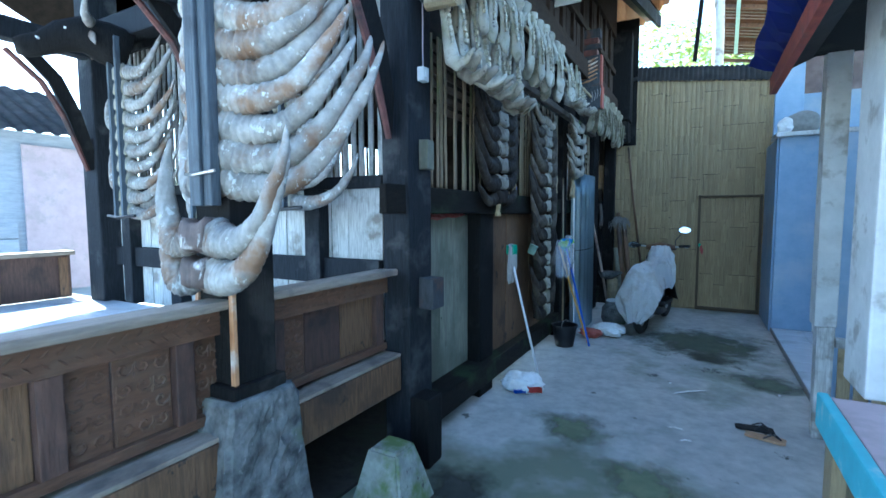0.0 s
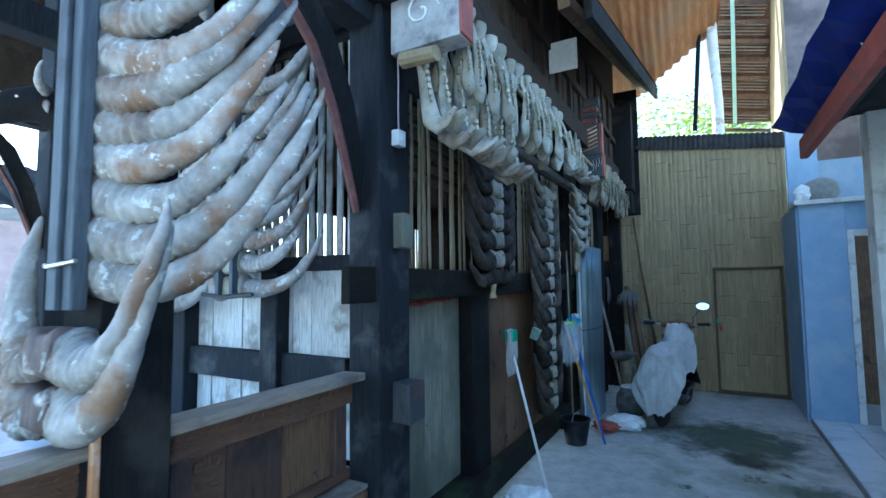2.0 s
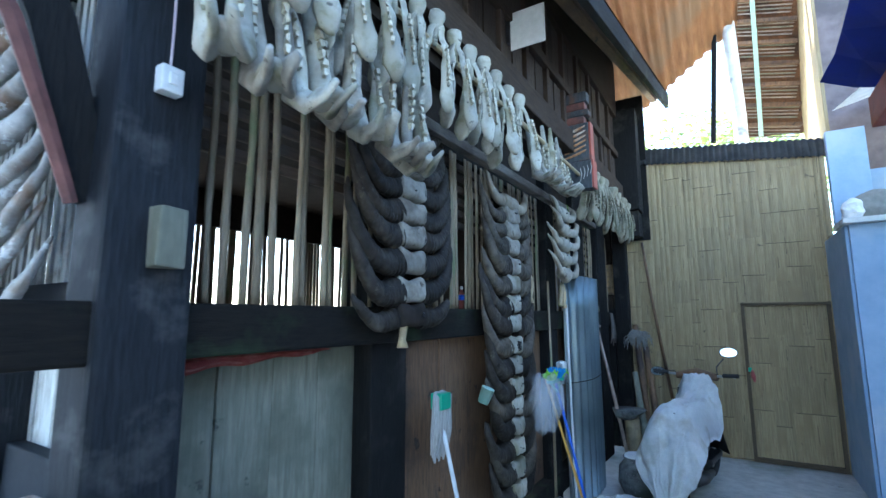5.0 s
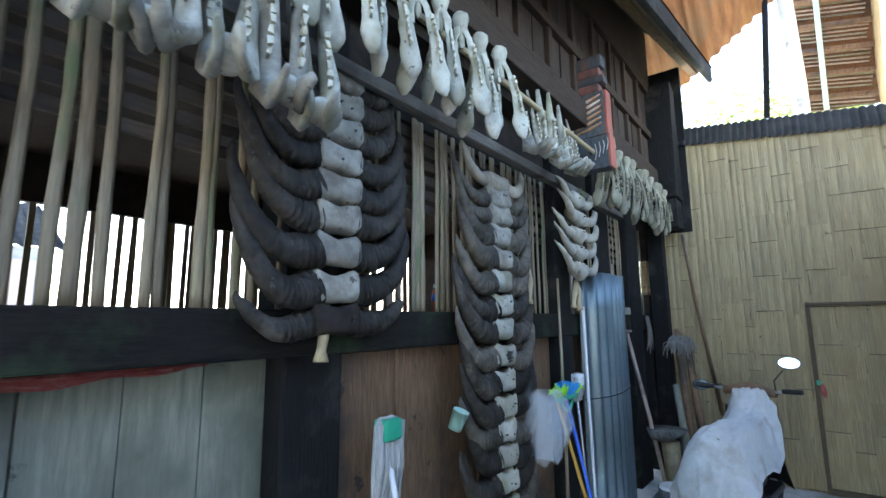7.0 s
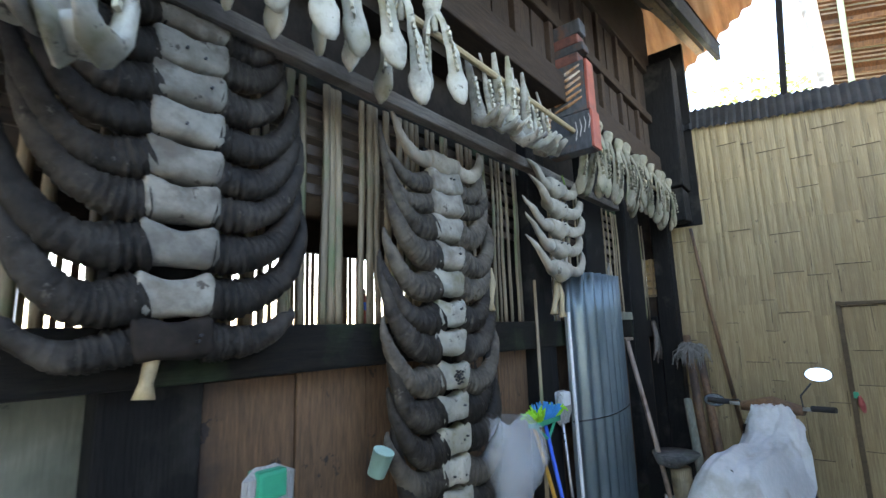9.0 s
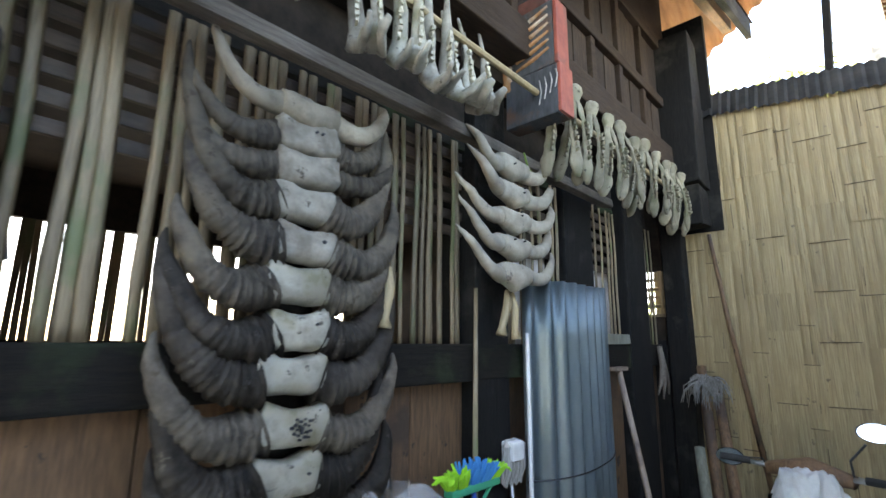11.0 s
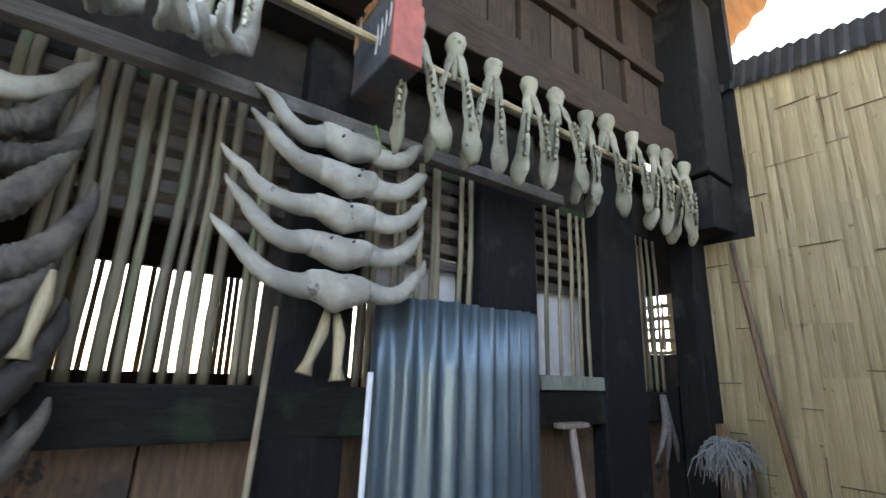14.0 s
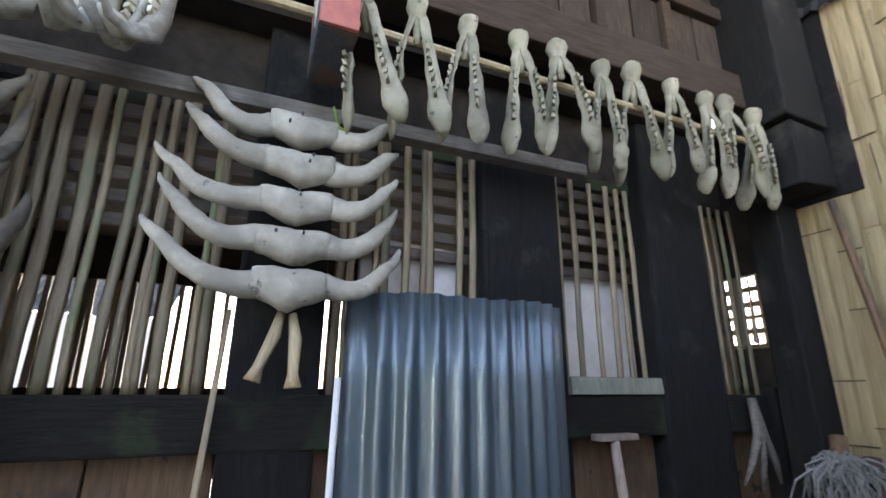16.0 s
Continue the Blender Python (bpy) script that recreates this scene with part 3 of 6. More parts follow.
def weave(parent, x0, x1, z0, top, y, fall=0.0):
    """Strips pass over and under in blocks: each block lifts its lower end a little over the next."""
    x = x0
    while x < x1 - 0.02:
        block = min(x1 - x, rnd.choice((0.11, 0.16, 0.2, 0.25)))
        z1 = top - fall * (x + block)
        cuts = [z0]
        while cuts[-1] < z1 - 0.5:
            cuts.append(cuts[-1] + rnd.choice((0.28, 0.36, 0.44, 0.52)))
        cuts.append(z1)
        n = max(1, round(block / rnd.choice((0.06, 0.09, 0.13))))
        for a, b in zip(cuts, cuts[1:]):
            lift = rnd.uniform(0.3, 1.0)
            for k in range(n):
                part("bamboo_strip", bamboo_strip(block / n, b - a + 0.012), None, parent, "", pose(x + block * (k + 0.5) / n, y - 0.008 - rnd.uniform(0, 0.002), a - 0.006, -lift, 0, rnd.uniform(-1.2, 1.2)))
            if rnd.random() < 0.6:
                part("weave_band", weave_band(block), None, parent, "", pose(x + block / 2 + rnd.uniform(-0.02, 0.02), y - 0.0105, a - 0.010, 0, rnd.uniform(-1, 1), 0))
            if rnd.random() < 0.5:
                part("split", SPLITS[rnd.randrange(3)], None, parent, "", pose(x + rnd.uniform(0.01, block), y - 0.0095, a + rnd.uniform(0.03, 0.2), 0, rnd.uniform(-2, 2), 0))
        x += block


weave(end_wall, -1.42, -0.05, 0.02, 3.53, EY + 0.016, 0.121)
weave(end_wall, -0.05, 0.74, 1.735, 3.53, EY + 0.016, 0.121)
weave(end_wall, 0.74, 0.84, 0.02, 3.53, EY + 0.016, 0.121)
bamboo_door = structure("door_1", box((-0.04, EY + 0.016, 0.03), (0.72, EY + 0.04, 1.72), 0.0), BAMBOO_WALL, "low closed door of woven split bamboo", "door")
weave(bamboo_door, -0.035, 0.715, 0.05, 1.72, EY + 0.012)
padlock = part("padlock", box((-0.055, EY - 0.05, 0.98), (-0.02, EY - 0.032, 1.03), 0.005), GREEN_PLASTIC, bamboo_door, "small green padlock")
part("latch_cloth", tube([(-0.02, EY - 0.042, 1.0), (-0.01, EY - 0.045, 0.93), (0.0, EY - 0.042, 0.87)], [0.012, 0.024, 0.01], 8), RED_CLOTH, bamboo_door, "red rag on the latch")
for lo, hi in (((-0.075, EY - 0.03, 0), (-0.04, EY + 0.02, 1.77)), ((0.72, EY - 0.03, 0), (0.755, EY + 0.02, 1.77)), ((-0.075, EY - 0.035, 1.735), (0.755, EY + 0.015, 1.765)), ((-0.05, EY - 0.03, 0.0), (0.73, EY + 0.02, 0.05))):
    part("door_frame", box(lo, hi, 0.005), WEAVE_GAP, bamboo_door)
bm = bmesh.new()
n = 90
add_sheet(bm, [[Vector((-1.1 + 1.98 * k / n, EY - 0.03 + 0.1 * j, 3.86 - 0.24 * k / n - 0.24 * (1 - j) + 0.012 * math.sin(k * 2.1))) for k in range(n + 1)] for j in (0, 1)])
bmesh.ops.solidify(bm, geom=list(bm.faces), thickness=0.004)
structure("roof_edge_sheet", bm, DARK_SHEET, "dark corrugated sheet capping the bamboo wall", "roof sheet")

# ---- upper part of the house: beams, panelled wall, eaves ----
structure("upper_beam_1", box((-1.40, 2.3, 3.08), (-1.24, 8.3, 3.28), 0.012, 0.006, 8), UPPER_WOOD, "brown timber beam above the jawbones", "beam")
structure("wall_upper", box((-1.42, 2.3, 3.28), (-1.34, 8.3, 5.4), 0.0), UPPER_WOOD, "brown panelled wooden wall of the upper storey", "wall")
structure("upper_beam_2", box((-1.36, 2.3, 3.66), (-1.28, 8.3, 3.74), 0.008), UPPER_WOOD, "brown rail of the panelled wall", "beam")
upper_wall = bpy.data.objects["wall_upper"]
structure("upper_beam_3", box((-1.36, 2.3, 4.22), (-1.28, 8.3, 4.31), 0.008), UPPER_WOOD, "brown rail of the panelled wall", "beam")
rnd = random.Random(31)
for z0, z1 in ((3.28, 3.66), (3.74, 4.22)):
    bm = bmesh.new()
    add_box(bm, (-1.345, -0.03, z0 + 0.002), (-1.292, 0.03, z1 - 0.002), 0.006)
    stile = finish(bm, "panel_stile", UPPER_WOOD)
    boards = []
    for w in (0.175, 0.185):
        bm = bmesh.new()
        add_box(bm, (-1.342, -w / 2, z0 + 0.004), (-1.325, w / 2, z1 - 0.004), 0.004, 0.002, rnd)
        boards.append(finish(bm, "panel_board", PANEL_BOARD))
    for i in range(13):
        part("panel_stile", stile, None, upper_wall, "", pose(0, 2.6 + 0.45 * i, 0))
        for k in (0, 1):
            part("panel_board", rnd.choice(boards), None, upper_wall, "", pose(rnd.uniform(-0.003, 0.003), 2.73 + 0.45 * i + 0.19 * k, 0))


def beam_between(name, p, q, w, h, mat, label, category, bevel=0.006):
    """A squared timber from one place to another."""
    p, q = Vector(p), Vector(q)
    ob = structure(name, box((-w / 2, -h / 2, -(q - p).length), (w / 2, h / 2, 0), bevel, 0.004, 4), mat, label, category)
    ob.matrix_basis = look(p, q)
    return ob


beam_between("eave_board", (-0.76, 3.6, 3.42), (-0.77, 9.1, 4.76), 0.05, 0.17, BLACK_WOOD, "dark sloping eave board of the house roof", "beam")
beam_between("eave_rafter", (-0.92, 3.6, 3.50), (-0.93, 9.0, 4.82), 0.08, 0.10, BROWN_WOOD, "brown rafter beside the eave board", "beam")
bm = bmesh.new()
rows = []
for j in range(5):
    row = []
    for k in range(41):
        y = 0.95 + 8.35 * k / 40
        s = max(0.0, (2.6 - y) / 3.0)
        z = 3.45 + 0.245 * max(0, y - 3.6) + 1.5 * s + (0.12 if y < 3.6 else 0)
        row.append(Vector((-0.74 - 0.75 * j, y, z + 0.08 + 0.62 * j)))
    rows.append(row)
add_sheet(bm, rows)
bmesh.ops.solidify(bm, geom=list(bm.faces), thickness=0.06)
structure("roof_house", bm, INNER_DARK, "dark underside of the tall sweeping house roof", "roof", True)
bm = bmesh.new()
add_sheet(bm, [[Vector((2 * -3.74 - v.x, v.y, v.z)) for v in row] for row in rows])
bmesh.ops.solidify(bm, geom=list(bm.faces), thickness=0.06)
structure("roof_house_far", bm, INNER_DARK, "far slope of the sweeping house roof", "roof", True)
structure("wall_upper_end", box((-1.42, 8.3, 2.6), (-1.0, 8.36, 4.6), 0.0), BLACK_WOOD, "black boarded corner above the bamboo wall", "wall")
structure("corner_block", box((-1.42, 7.95, 2.95), (-1.06, 8.27, 4.3), 0.012, 0.01, 2), BLACK_WOOD, "black carved corner timber of the upper storey", "beam")
structure("corner_block_foot", box((-1.36, 8.0, 2.62), (-1.08, 8.27, 2.94), 0.012, 0.01, 7), BLACK_WOOD, "black bracket under the corner timber", "beam")

# ---- roofs and trees beyond the end wall ----
def corrugated(corner, along, across, waves, depth, mat, name, label):
    bm = bmesh.new()
    n = waves * 6
    c, a, d = Vector(corner), Vector(along), Vector(across)
    up = a.cross(d).normalized()
    add_sheet(bm, [[c + a * k / n + d * j + up * depth * math.sin(2 * math.pi * k * waves / n) for k in range(n + 1)] for j in (0, 1)])
    bmesh.ops.solidify(bm, geom=list(bm.faces), thickness=0.006)
    return structure(name, bm, mat, label, "roof", True)


# only the far end shows; the rest is added overhead to shade the yard's back
corrugated((-1.6, 9.3, 4.45), (1.8, 0, 1.32), (0.3, -7.0, 3.4), 14, 0.025, RUST_ROOF, "roof_rust", "rust-brown corrugated roof sheets, run on unseen to shade the yard")
beam_between("pole_dark", (-0.22, 9.2, 4.05), (0.02, 9.2, 7.2), 0.06, 0.06, BLACK_WOOD, "dark slim pole beyond the bamboo wall", "post")
post = structure("post_pipe", tube([(0.12, 9.25, 0), (0.12, 9.25, 4.4), (0.04, 9.25, 7.4)], [0.085, 0.085, 0.085], 14), WHITE_PAINT, "pale round roof post", "post", True)
roof_b = structure("roof_beyond", thick_sheet([[Vector((0.15, 9.1, 7.3)), Vector((0.98, 9.1, 7.0))], [Vector((0.15, 10.6, 4.5)), Vector((0.98, 10.6, 4.42))]], 0.02), BROWN_WOOD, "brown reed underside of a neighbouring roof", "roof")
for k in range(11):
    u = k / 10
    y, z = 9.1 + 1.5 * u, 7.26 - 2.78 * u
    part("rafter", box((0.13, -0.025, -0.085), (0.98, 0.025, -0.03), 0.004, 0.006, k), BROWN_WOOD, roof_b, "", pose(0, y, z, 0, 18 - 8 * u, 0))
    if k < 10:
        for q in range(5):
            part("reed", tube([(0.14, 0.03 + 0.022 * q, -0.03 - 0.045 * q), (0.96, 0.03 + 0.022 * q, -0.04 - 0.045 * q)], 0.011, 5), RAIL_CAP if (q + k) % 3 else GREY_PLANK, roof_b, "", pose(0, y, z, 0, 18 - 8 * u, 0))
part("roof_batten", box((-0.03, -0.03, 0), (0.03, 0.0, 3.1), 0.004), MINT_PLASTIC, roof_b, "faded green batten", pose(0.42, 10.5, 4.45, 28, 0, 0))
structure("sunlit_board", box((0.95, 8.7, 3.75), (0.99, 10.4, 7.0), 0.004), BAMBOO_WALL, "sunlit bamboo gable boards of the neighbouring roof", "wall")


def leafy_tree(x, y, h, seed, spread):
    rs = random.Random(seed)
    ob = thing("tree", "leafy green tree beyond the yard", "tree", "trees beyond the yard", pose(x, y, 0))
    part("trunk", tube([(0, 0, -0.05), (0.1, 0, h * 0.4), (0.0, 0.15, h * 0.8)], [0.16, 0.12, 0.04], 8), BARK, ob)
    verts, faces = [], []
    for c in range(42):
        cc = Vector((rs.gauss(0, spread * 0.5), rs.gauss(0, spread * 0.4), h * (0.35 + 0.65 * rs.random())))
        for _ in range(80):
            p = cc + Vector((rs.gauss(0, 0.33), rs.gauss(0, 0.33), rs.gauss(0, 0.28)))
            d = Vector((rs.uniform(-1, 1), rs.uniform(-1, 1), rs.uniform(-0.6, 0.4))).normalized()
            s = d.orthogonal().normalized() * rs.uniform(0.03, 0.06)
            ln = rs.uniform(0.1, 0.2)
            b0 = len(verts)
            verts += [p, p + d * ln * 0.5 + s, p + d * ln, p + d * ln * 0.5 - s]
            faces.append((b0, b0 + 1, b0 + 2, b0 + 3))
    me = bpy.data.meshes.new("crown")
    me.from_pydata(verts, [], faces)
    me.materials.append(LEAF)
    part("crown", me, None, ob)
    return ob


for k, (x, y, h, s) in enumerate(((-2.2, 14.0, 6.2, 1.3), (-0.4, 13.5, 5.9, 1.2), (1.2, 14.2, 6.1, 1.3), (2.8, 13.0, 6.2, 1.4), (0.3, 16.0, 6.6, 1.5))):
    leafy_tree(x, y, h, 60 + k, s)

# ---- the building across the yard ----
structure("terrace_base", box((0.79, 3.9, -0.01), (3.5, 8.3, 0.05), 0.004), GROUT, "low cement terrace", "floor")
terrace = structure("floor_terrace", box((0.80, 3.92, 0.05), (3.5, 7.1, 0.054), 0.0), GROUT, "white glazed tiles of the low terrace", "floor")
bm = bmesh.new()
add_box(bm, (0.003, 0.003, 0.052), (0.297, 0.297, 0.064), 0.002)
tile = finish(bm, "tile", TILE)
for i in range(6):
    for k in range(10):
        part("tile", tile, None, terrace, "", pose(0.79 + 0.3 * i, 4.05 + 0.3 * k, 0))
structure("wall_blue", box((0.79, 7.12, 0.05), (1.20, 7.26, 2.42), 0.006), BLUE_WALL, "light blue painted plaster wall", "wall")
structure("wall_blue_b", box((1.85, 7.12, 0.05), (3.2, 7.26, 2.42), 0.006), BLUE_WALL, "light blue painted plaster wall", "wall")
structure("wall_blue_lintel", box((1.20, 7.12, 2.10), (1.85, 7.26, 2.42), 0.0), BLUE_WALL, "light blue wall above the doorway", "wall")
structure("wall_blue_side", box((0.765, 7.16, 0.0), (0.79, 8.28, 2.42), 0.006), BLUE_WALL, "light blue painted wall end", "wall")
door_frame = structure("door_2", box((1.20, 7.09, 0.05), (1.26, 7.2, 2.12), 0.004), WHITE_PAINT, "white door frame of a dark open doorway", "door")
part("door_jamb", box((1.79, 7.09, 0.05), (1.85, 7.2, 2.12), 0.004), WHITE_PAINT, door_frame)
part("door_head", box((1.26, 7.09, 2.05), (1.79, 7.2, 2.12), 0.004), WHITE_PAINT, door_frame)
structure("wall_dark_room", box((0.9, 8.2, 0.0), (3.2, 8.28, 2.42), 0.0), BROWN_WOOD, "dim back wall inside the doorway", "wall")
structure("ledge_blue", box((0.74, 7.02, 2.42), (1.75, 7.5, 2.47), 0.006, 0.004, 3), WHITE_PAINT, "pale ledge on top of the blue wall", "shelf")
structure("wall_blue_upper", box((0.76, 7.5, 2.47), (1.06, 7.6, 3.42), 0.004), BLUE_WALL, "pale blue boarding above the ledge", "wall")
structure("wall_blue_upper_b", box((1.06, 7.55, 2.47), (3.0, 7.65, 3.0), 0.004), BLUE_WALL, "pale blue boarding above the ledge", "wall")
structure("wall_blue_back", box((1.75, -0.6, 0.0), (1.85, 7.12, 2.9), 0.0), BLUE_WALL, "light blue painted back wall of the terrace", "wall")
structure("wall_blue_mid", box((0.86, 4.6, 0.05), (1.4, 4.66, 2.1), 0.004), BLUE_WALL, "blue-grey boarded partition on the terrace", "wall")
structure("fascia_red", box((0.36, -0.8, 2.29), (0.40, 3.9, 2.40), 0.004), RED_PAINT, "red painted eave board", "beam")
structure("roof_right", thick_sheet([[Vector((0.38, y, 2.41)), Vector((2.4, y, 3.3))] for y in (-0.8, 3.92)], 0.03), DARK_SHEET, "dark underside of the terrace roof", "roof")
structure("soffit_right", box((0.42, -0.8, 2.50), (1.8, 3.88, 2.52), 0.0), BLACK_WOOD, "dark boards under the terrace roof", "ceiling")
structure("gable_beyond", box((0.99, 8.75, 2.5), (4.0, 8.85, 8.0), 0.0), DULL_PLASTER, "pale gable wall of the neighbouring building", "wall")
# added sheet, mostly out of view, that keeps skylight off the blue wall
structure("roof_right_far", thick_sheet([[Vector((0.95, 4.0, 2.98)), Vector((3.0, 4.0, 3.6))], [Vector((1.02, 8.6, 4.0)), Vector((3.0, 8.6, 4.5))]], 0.03), WHITE_PAINT, "pale roof sheet added to shade the blue wall", "roof")
tarp = thing("tarpaulin", "dark blue tarpaulin over the eave edge", "tarpaulin", "", pose(0, 0, 0))
part("sheet", thick_sheet([[Vector((0.24 + 0.18 * j + 0.012 * math.sin(2 * k + j * 4), -0.8 + 4.7 * k / 24, 2.50 - 0.07 * j + 0.012 * math.sin(1.7 * k + 3 * j))) for k in range(25)] for j in (0, 0.5, 1)], 0.006), TARP, tarp)
part("hem", tube([(0.42 + 0.01 * math.sin(2.1 * k), -0.8 + 4.7 * k / 24, 2.43 + 0.012 * math.sin(1.7 * k + 3)) for k in range(25)], 0.012, 6), TARP, tarp, "rolled tarpaulin hem")
for k in range(6):
    part("cord", tube([(0.3, -0.5 + 0.8 * k, 2.50), (0.38, -0.49 + 0.8 * k, 2.47), (0.41, -0.48 + 0.8 * k, 2.40)], 0.004, 5), CLOTH, tarp, "thin white tie cord")
wp = structure("post_white_1", box((0.655, 3.83, 0.76), (0.775, 3.99, 2.52), 0.006, 0.004, 2), WHITE_PAINT, "worn white boarded terrace post", "post")
part("post_foot", box((0.68, 3.85, 0.0), (0.77, 3.97, 0.76), 0.01, 0.006, 4), WHITE_PLANK, wp, "bare chipped post foot")
gate = structure("terrace_gate", box((0.78, 3.86, 0.62), (1.35, 3.93, 0.68), 0.006), WHITE_PLANK, "low screen of bare upright boards", "fence")
for k in range(6):
    part("board", box((0.80 + 0.09 * k, 3.88, 0.05), (0.872 + 0.09 * k, 3.90, 0.62), 0.004, 0.004, k), BAMBOO, gate)
structure("post_white_2", box((0.60, 2.46, 0.74), (0.92, 2.78, 2.5), 0.012, 0.006, 3), WHITE_PAINT, "peeling white painted masonry post", "post")
bench = thing("bench_ledge", "low pink-topped wall bench with a turquoise edge", "bench", "", pose(0, 0, 0))
part("top", box((0.49, -1.5, 0.70), (1.4, 2.45, 0.735), 0.006), PINK_PAINT, bench, "pink painted top")
part("edge_board", box((0.445, -1.5, 0.60), (0.485, 2.47, 0.745), 0.01), TURQUOISE, bench, "turquoise painted edge")
part("front_panel", box((0.52, -1.5, 0.0), (0.56, 2.40, 0.60), 0.006), BAMBOO, bench, "bare wooden front")
part("leg", box((0.47, 2.28, 0.0), (0.52, 2.40, 0.60), 0.006), BAMBOO, bench)
boulder = thing("cement_lump", "grey bag-shaped cement lump on the ledge", "stone", "", pose(1.02, 7.3, 2.47))
bm = bmesh.new()
bmesh.ops.create_icosphere(bm, subdivisions=3, radius=0.2)
for v in bm.verts:
    v.co = Vector((v.co.x * 0.95, v.co.y * 0.5, max(-0.12, v.co.z * 0.75))) + 0.03 * noise.noise_vector(v.co * 6)
    v.co.z += 0.118
part("lump", bm, GROUT, boulder, "", None, True)
bag = thing("plastic_bag", "crumpled pale plastic bag on the ledge", "bag", "", pose(0.84, 7.2, 2.47))
bm = bmesh.new()
bmesh.ops.create_icosphere(bm, subdivisions=3, radius=0.1)
for v in bm.verts:
    v.co = Vector((v.co.x * 0.8, v.co.y * 0.8, max(-0.075, v.co.z))) + 0.035 * noise.noise_vector(v.co * 14)
    v.co.z += 0.085
part("bag_skin", bm, CLOTH, bag)

# ---- porch front ----
structure("porch_floor", box((-5.6, -3.0, 0.62), (-1.66, 2.34, 0.70), 0.004), GROUT, "porch floor slab", "floor")
porch_tiles = structure("porch_tiles", box((-5.4, -2.0, 0.700), (-1.7, 2.3, 0.703), 0.0), GROUT, "pale glazed tiles of the porch floor", "floor")
bm = bmesh.new()
add_box(bm, (0.003, 0.003, 0.702), (0.397, 0.397, 0.712), 0.002)
tile = finish(bm, "tile", TILE)
for i in range(9):
    for k in range(8):
        part("tile", tile, None, porch_tiles, "", pose(-5.3 + 0.4 * i, -0.9 + 0.4 * k, 0))
structure("porch_rail_cap", box((-1.67, -1.6, 1.145), (-1.54, 2.25, 1.178), 0.01, 0.004, 4), RAIL_CAP, "bare pale wooden rail top of the porch", "railing")
rail = structure("porch_rail", box((-1.68, -1.6, 1.04), (-1.60, 2.23, 1.143), 0.006), RED_BROWN, "carved red-brown wooden porch rail", "railing")
part("bottom_rail", box((-1.68, -1.6, 0.705), (-1.61, 2.23, 0.745), 0.004), RED_BROWN, rail)
for y in (2.16, 1.42, 1.0, 0.60, -0.1, -0.9):
    part("stile", box((-1.69, y - 0.035, 0.745), (-1.605, y + 0.035, 1.04), 0.005), TRIM_WOOD, rail)
for y0, y1, m in ((1.85, 2.125, BROWN_WOOD), (1.60, 1.85, TRIM_WOOD), (1.455, 1.60, RED_BROWN), (1.035, 1.385, RED_BROWN), (0.77, 0.965, RED_BROWN), (0.635, 0.77, RED_BROWN), (0.25, 0.565, BROWN_WOOD), (-0.065, 0.25, RED_BROWN), (-0.865, -0.135, BROWN_WOOD)):
    part("rail_panel", box((-1.665, y0 + 0.003, 0.745), (-1.635, y1 - 0.003, 1.04), 0.003), m, rail)


def scrolls(y0, y1, z0, z1, x, seed):
    """Carved curls standing a little out of a panel."""
    bm = bmesh.new()
    rs = random.Random(seed)
    ny, nz = max(1, round((y1 - y0) / 0.062)), max(1, round((z1 - z0) / 0.062))
    for a in range(ny):
        for b in range(nz):
            cy, cz = y0 + (a + 0.5) * (y1 - y0) / ny, z0 + (b + 0.5) * (z1 - z0) / nz
            f = 1 if (a + b) % 2 else -1
            turn = rs.uniform(-0.3, 0.3)
            pts = [Vector((x, cy + f * (0.005 + 0.0031 * t) * math.cos(0.85 * t + turn), cz + (0.005 + 0.0031 * t) * math.sin(0.85 * t + turn))) for t in range(9)]
            pts.append(Vector((x, cy + f * 0.028, cz - 0.036)))
            add_tube(bm, pts, [0.003, 0.004, 0.005, 0.0055, 0.006, 0.006, 0.0055, 0.005, 0.004, 0.002], 5)
    return bm


for k, (y0, y1) in enumerate(((0.645, 0.765), (0.78, 0.955), (1.045, 1.375), (1.465, 1.59), (-0.055, 0.24))):
    part("carving", scrolls(y0, y1, 0.76, 1.03, -1.634, k), RED_BROWN, rail, "carved curling pattern")
def notches(y0, y1, z, x, step):
    """A row of small slanting carved strokes along a rail."""
    bm = bmesh.new()
    for k in range(int((y1 - y0) / step)):
        y = y0 + step * (k + 0.5)
        for dz, f in ((0.018, 1), (-0.018, -1)):
            add_tube(bm, [Vector((x, y - 0.011, z + dz - 0.010 * f)), Vector((x + 0.001, y, z + dz)), Vector((x, y + 0.011, z + dz + 0.010 * f))], [0.002, 0.004, 0.002], 5)
    return bm


part("carved_strokes", notches(-0.9, 2.2, 1.092, -1.599, 0.042), RED_BROWN, rail, "row of small carved strokes")
structure("porch_edge_beam", box((-1.62, -1.6, 0.47), (-1.52, 2.25, 0.665), 0.01, 0.004, 2), BROWN_WOOD, "brown carved porch edge beam", "beam")
structure("porch_ledge", box((-1.66, -1.6, 0.666), (-1.525, 2.25, 0.685), 0.004), RAIL_CAP, "pale ledge board on the porch edge", "beam")
rail2 = structure("porch_rail_far", box((-5.36, -1.6, 0.72), (-5.28, 2.2, 1.12), 0.006), TRIM_WOOD, "red-brown wooden rail on the far side of the porch", "railing")
part("rail_top", box((-5.42, -1.6, 1.12), (-5.22, 2.22, 1.16), 0.008), RAIL_CAP, rail2, "bare pale rail top")
for k in range(6):
    part("stile", box((-5.275, 2.1 - 0.5 * k, 0.74), (-5.26, 2.17 - 0.5 * k, 1.1), 0.004), BROWN_WOOD, rail2)

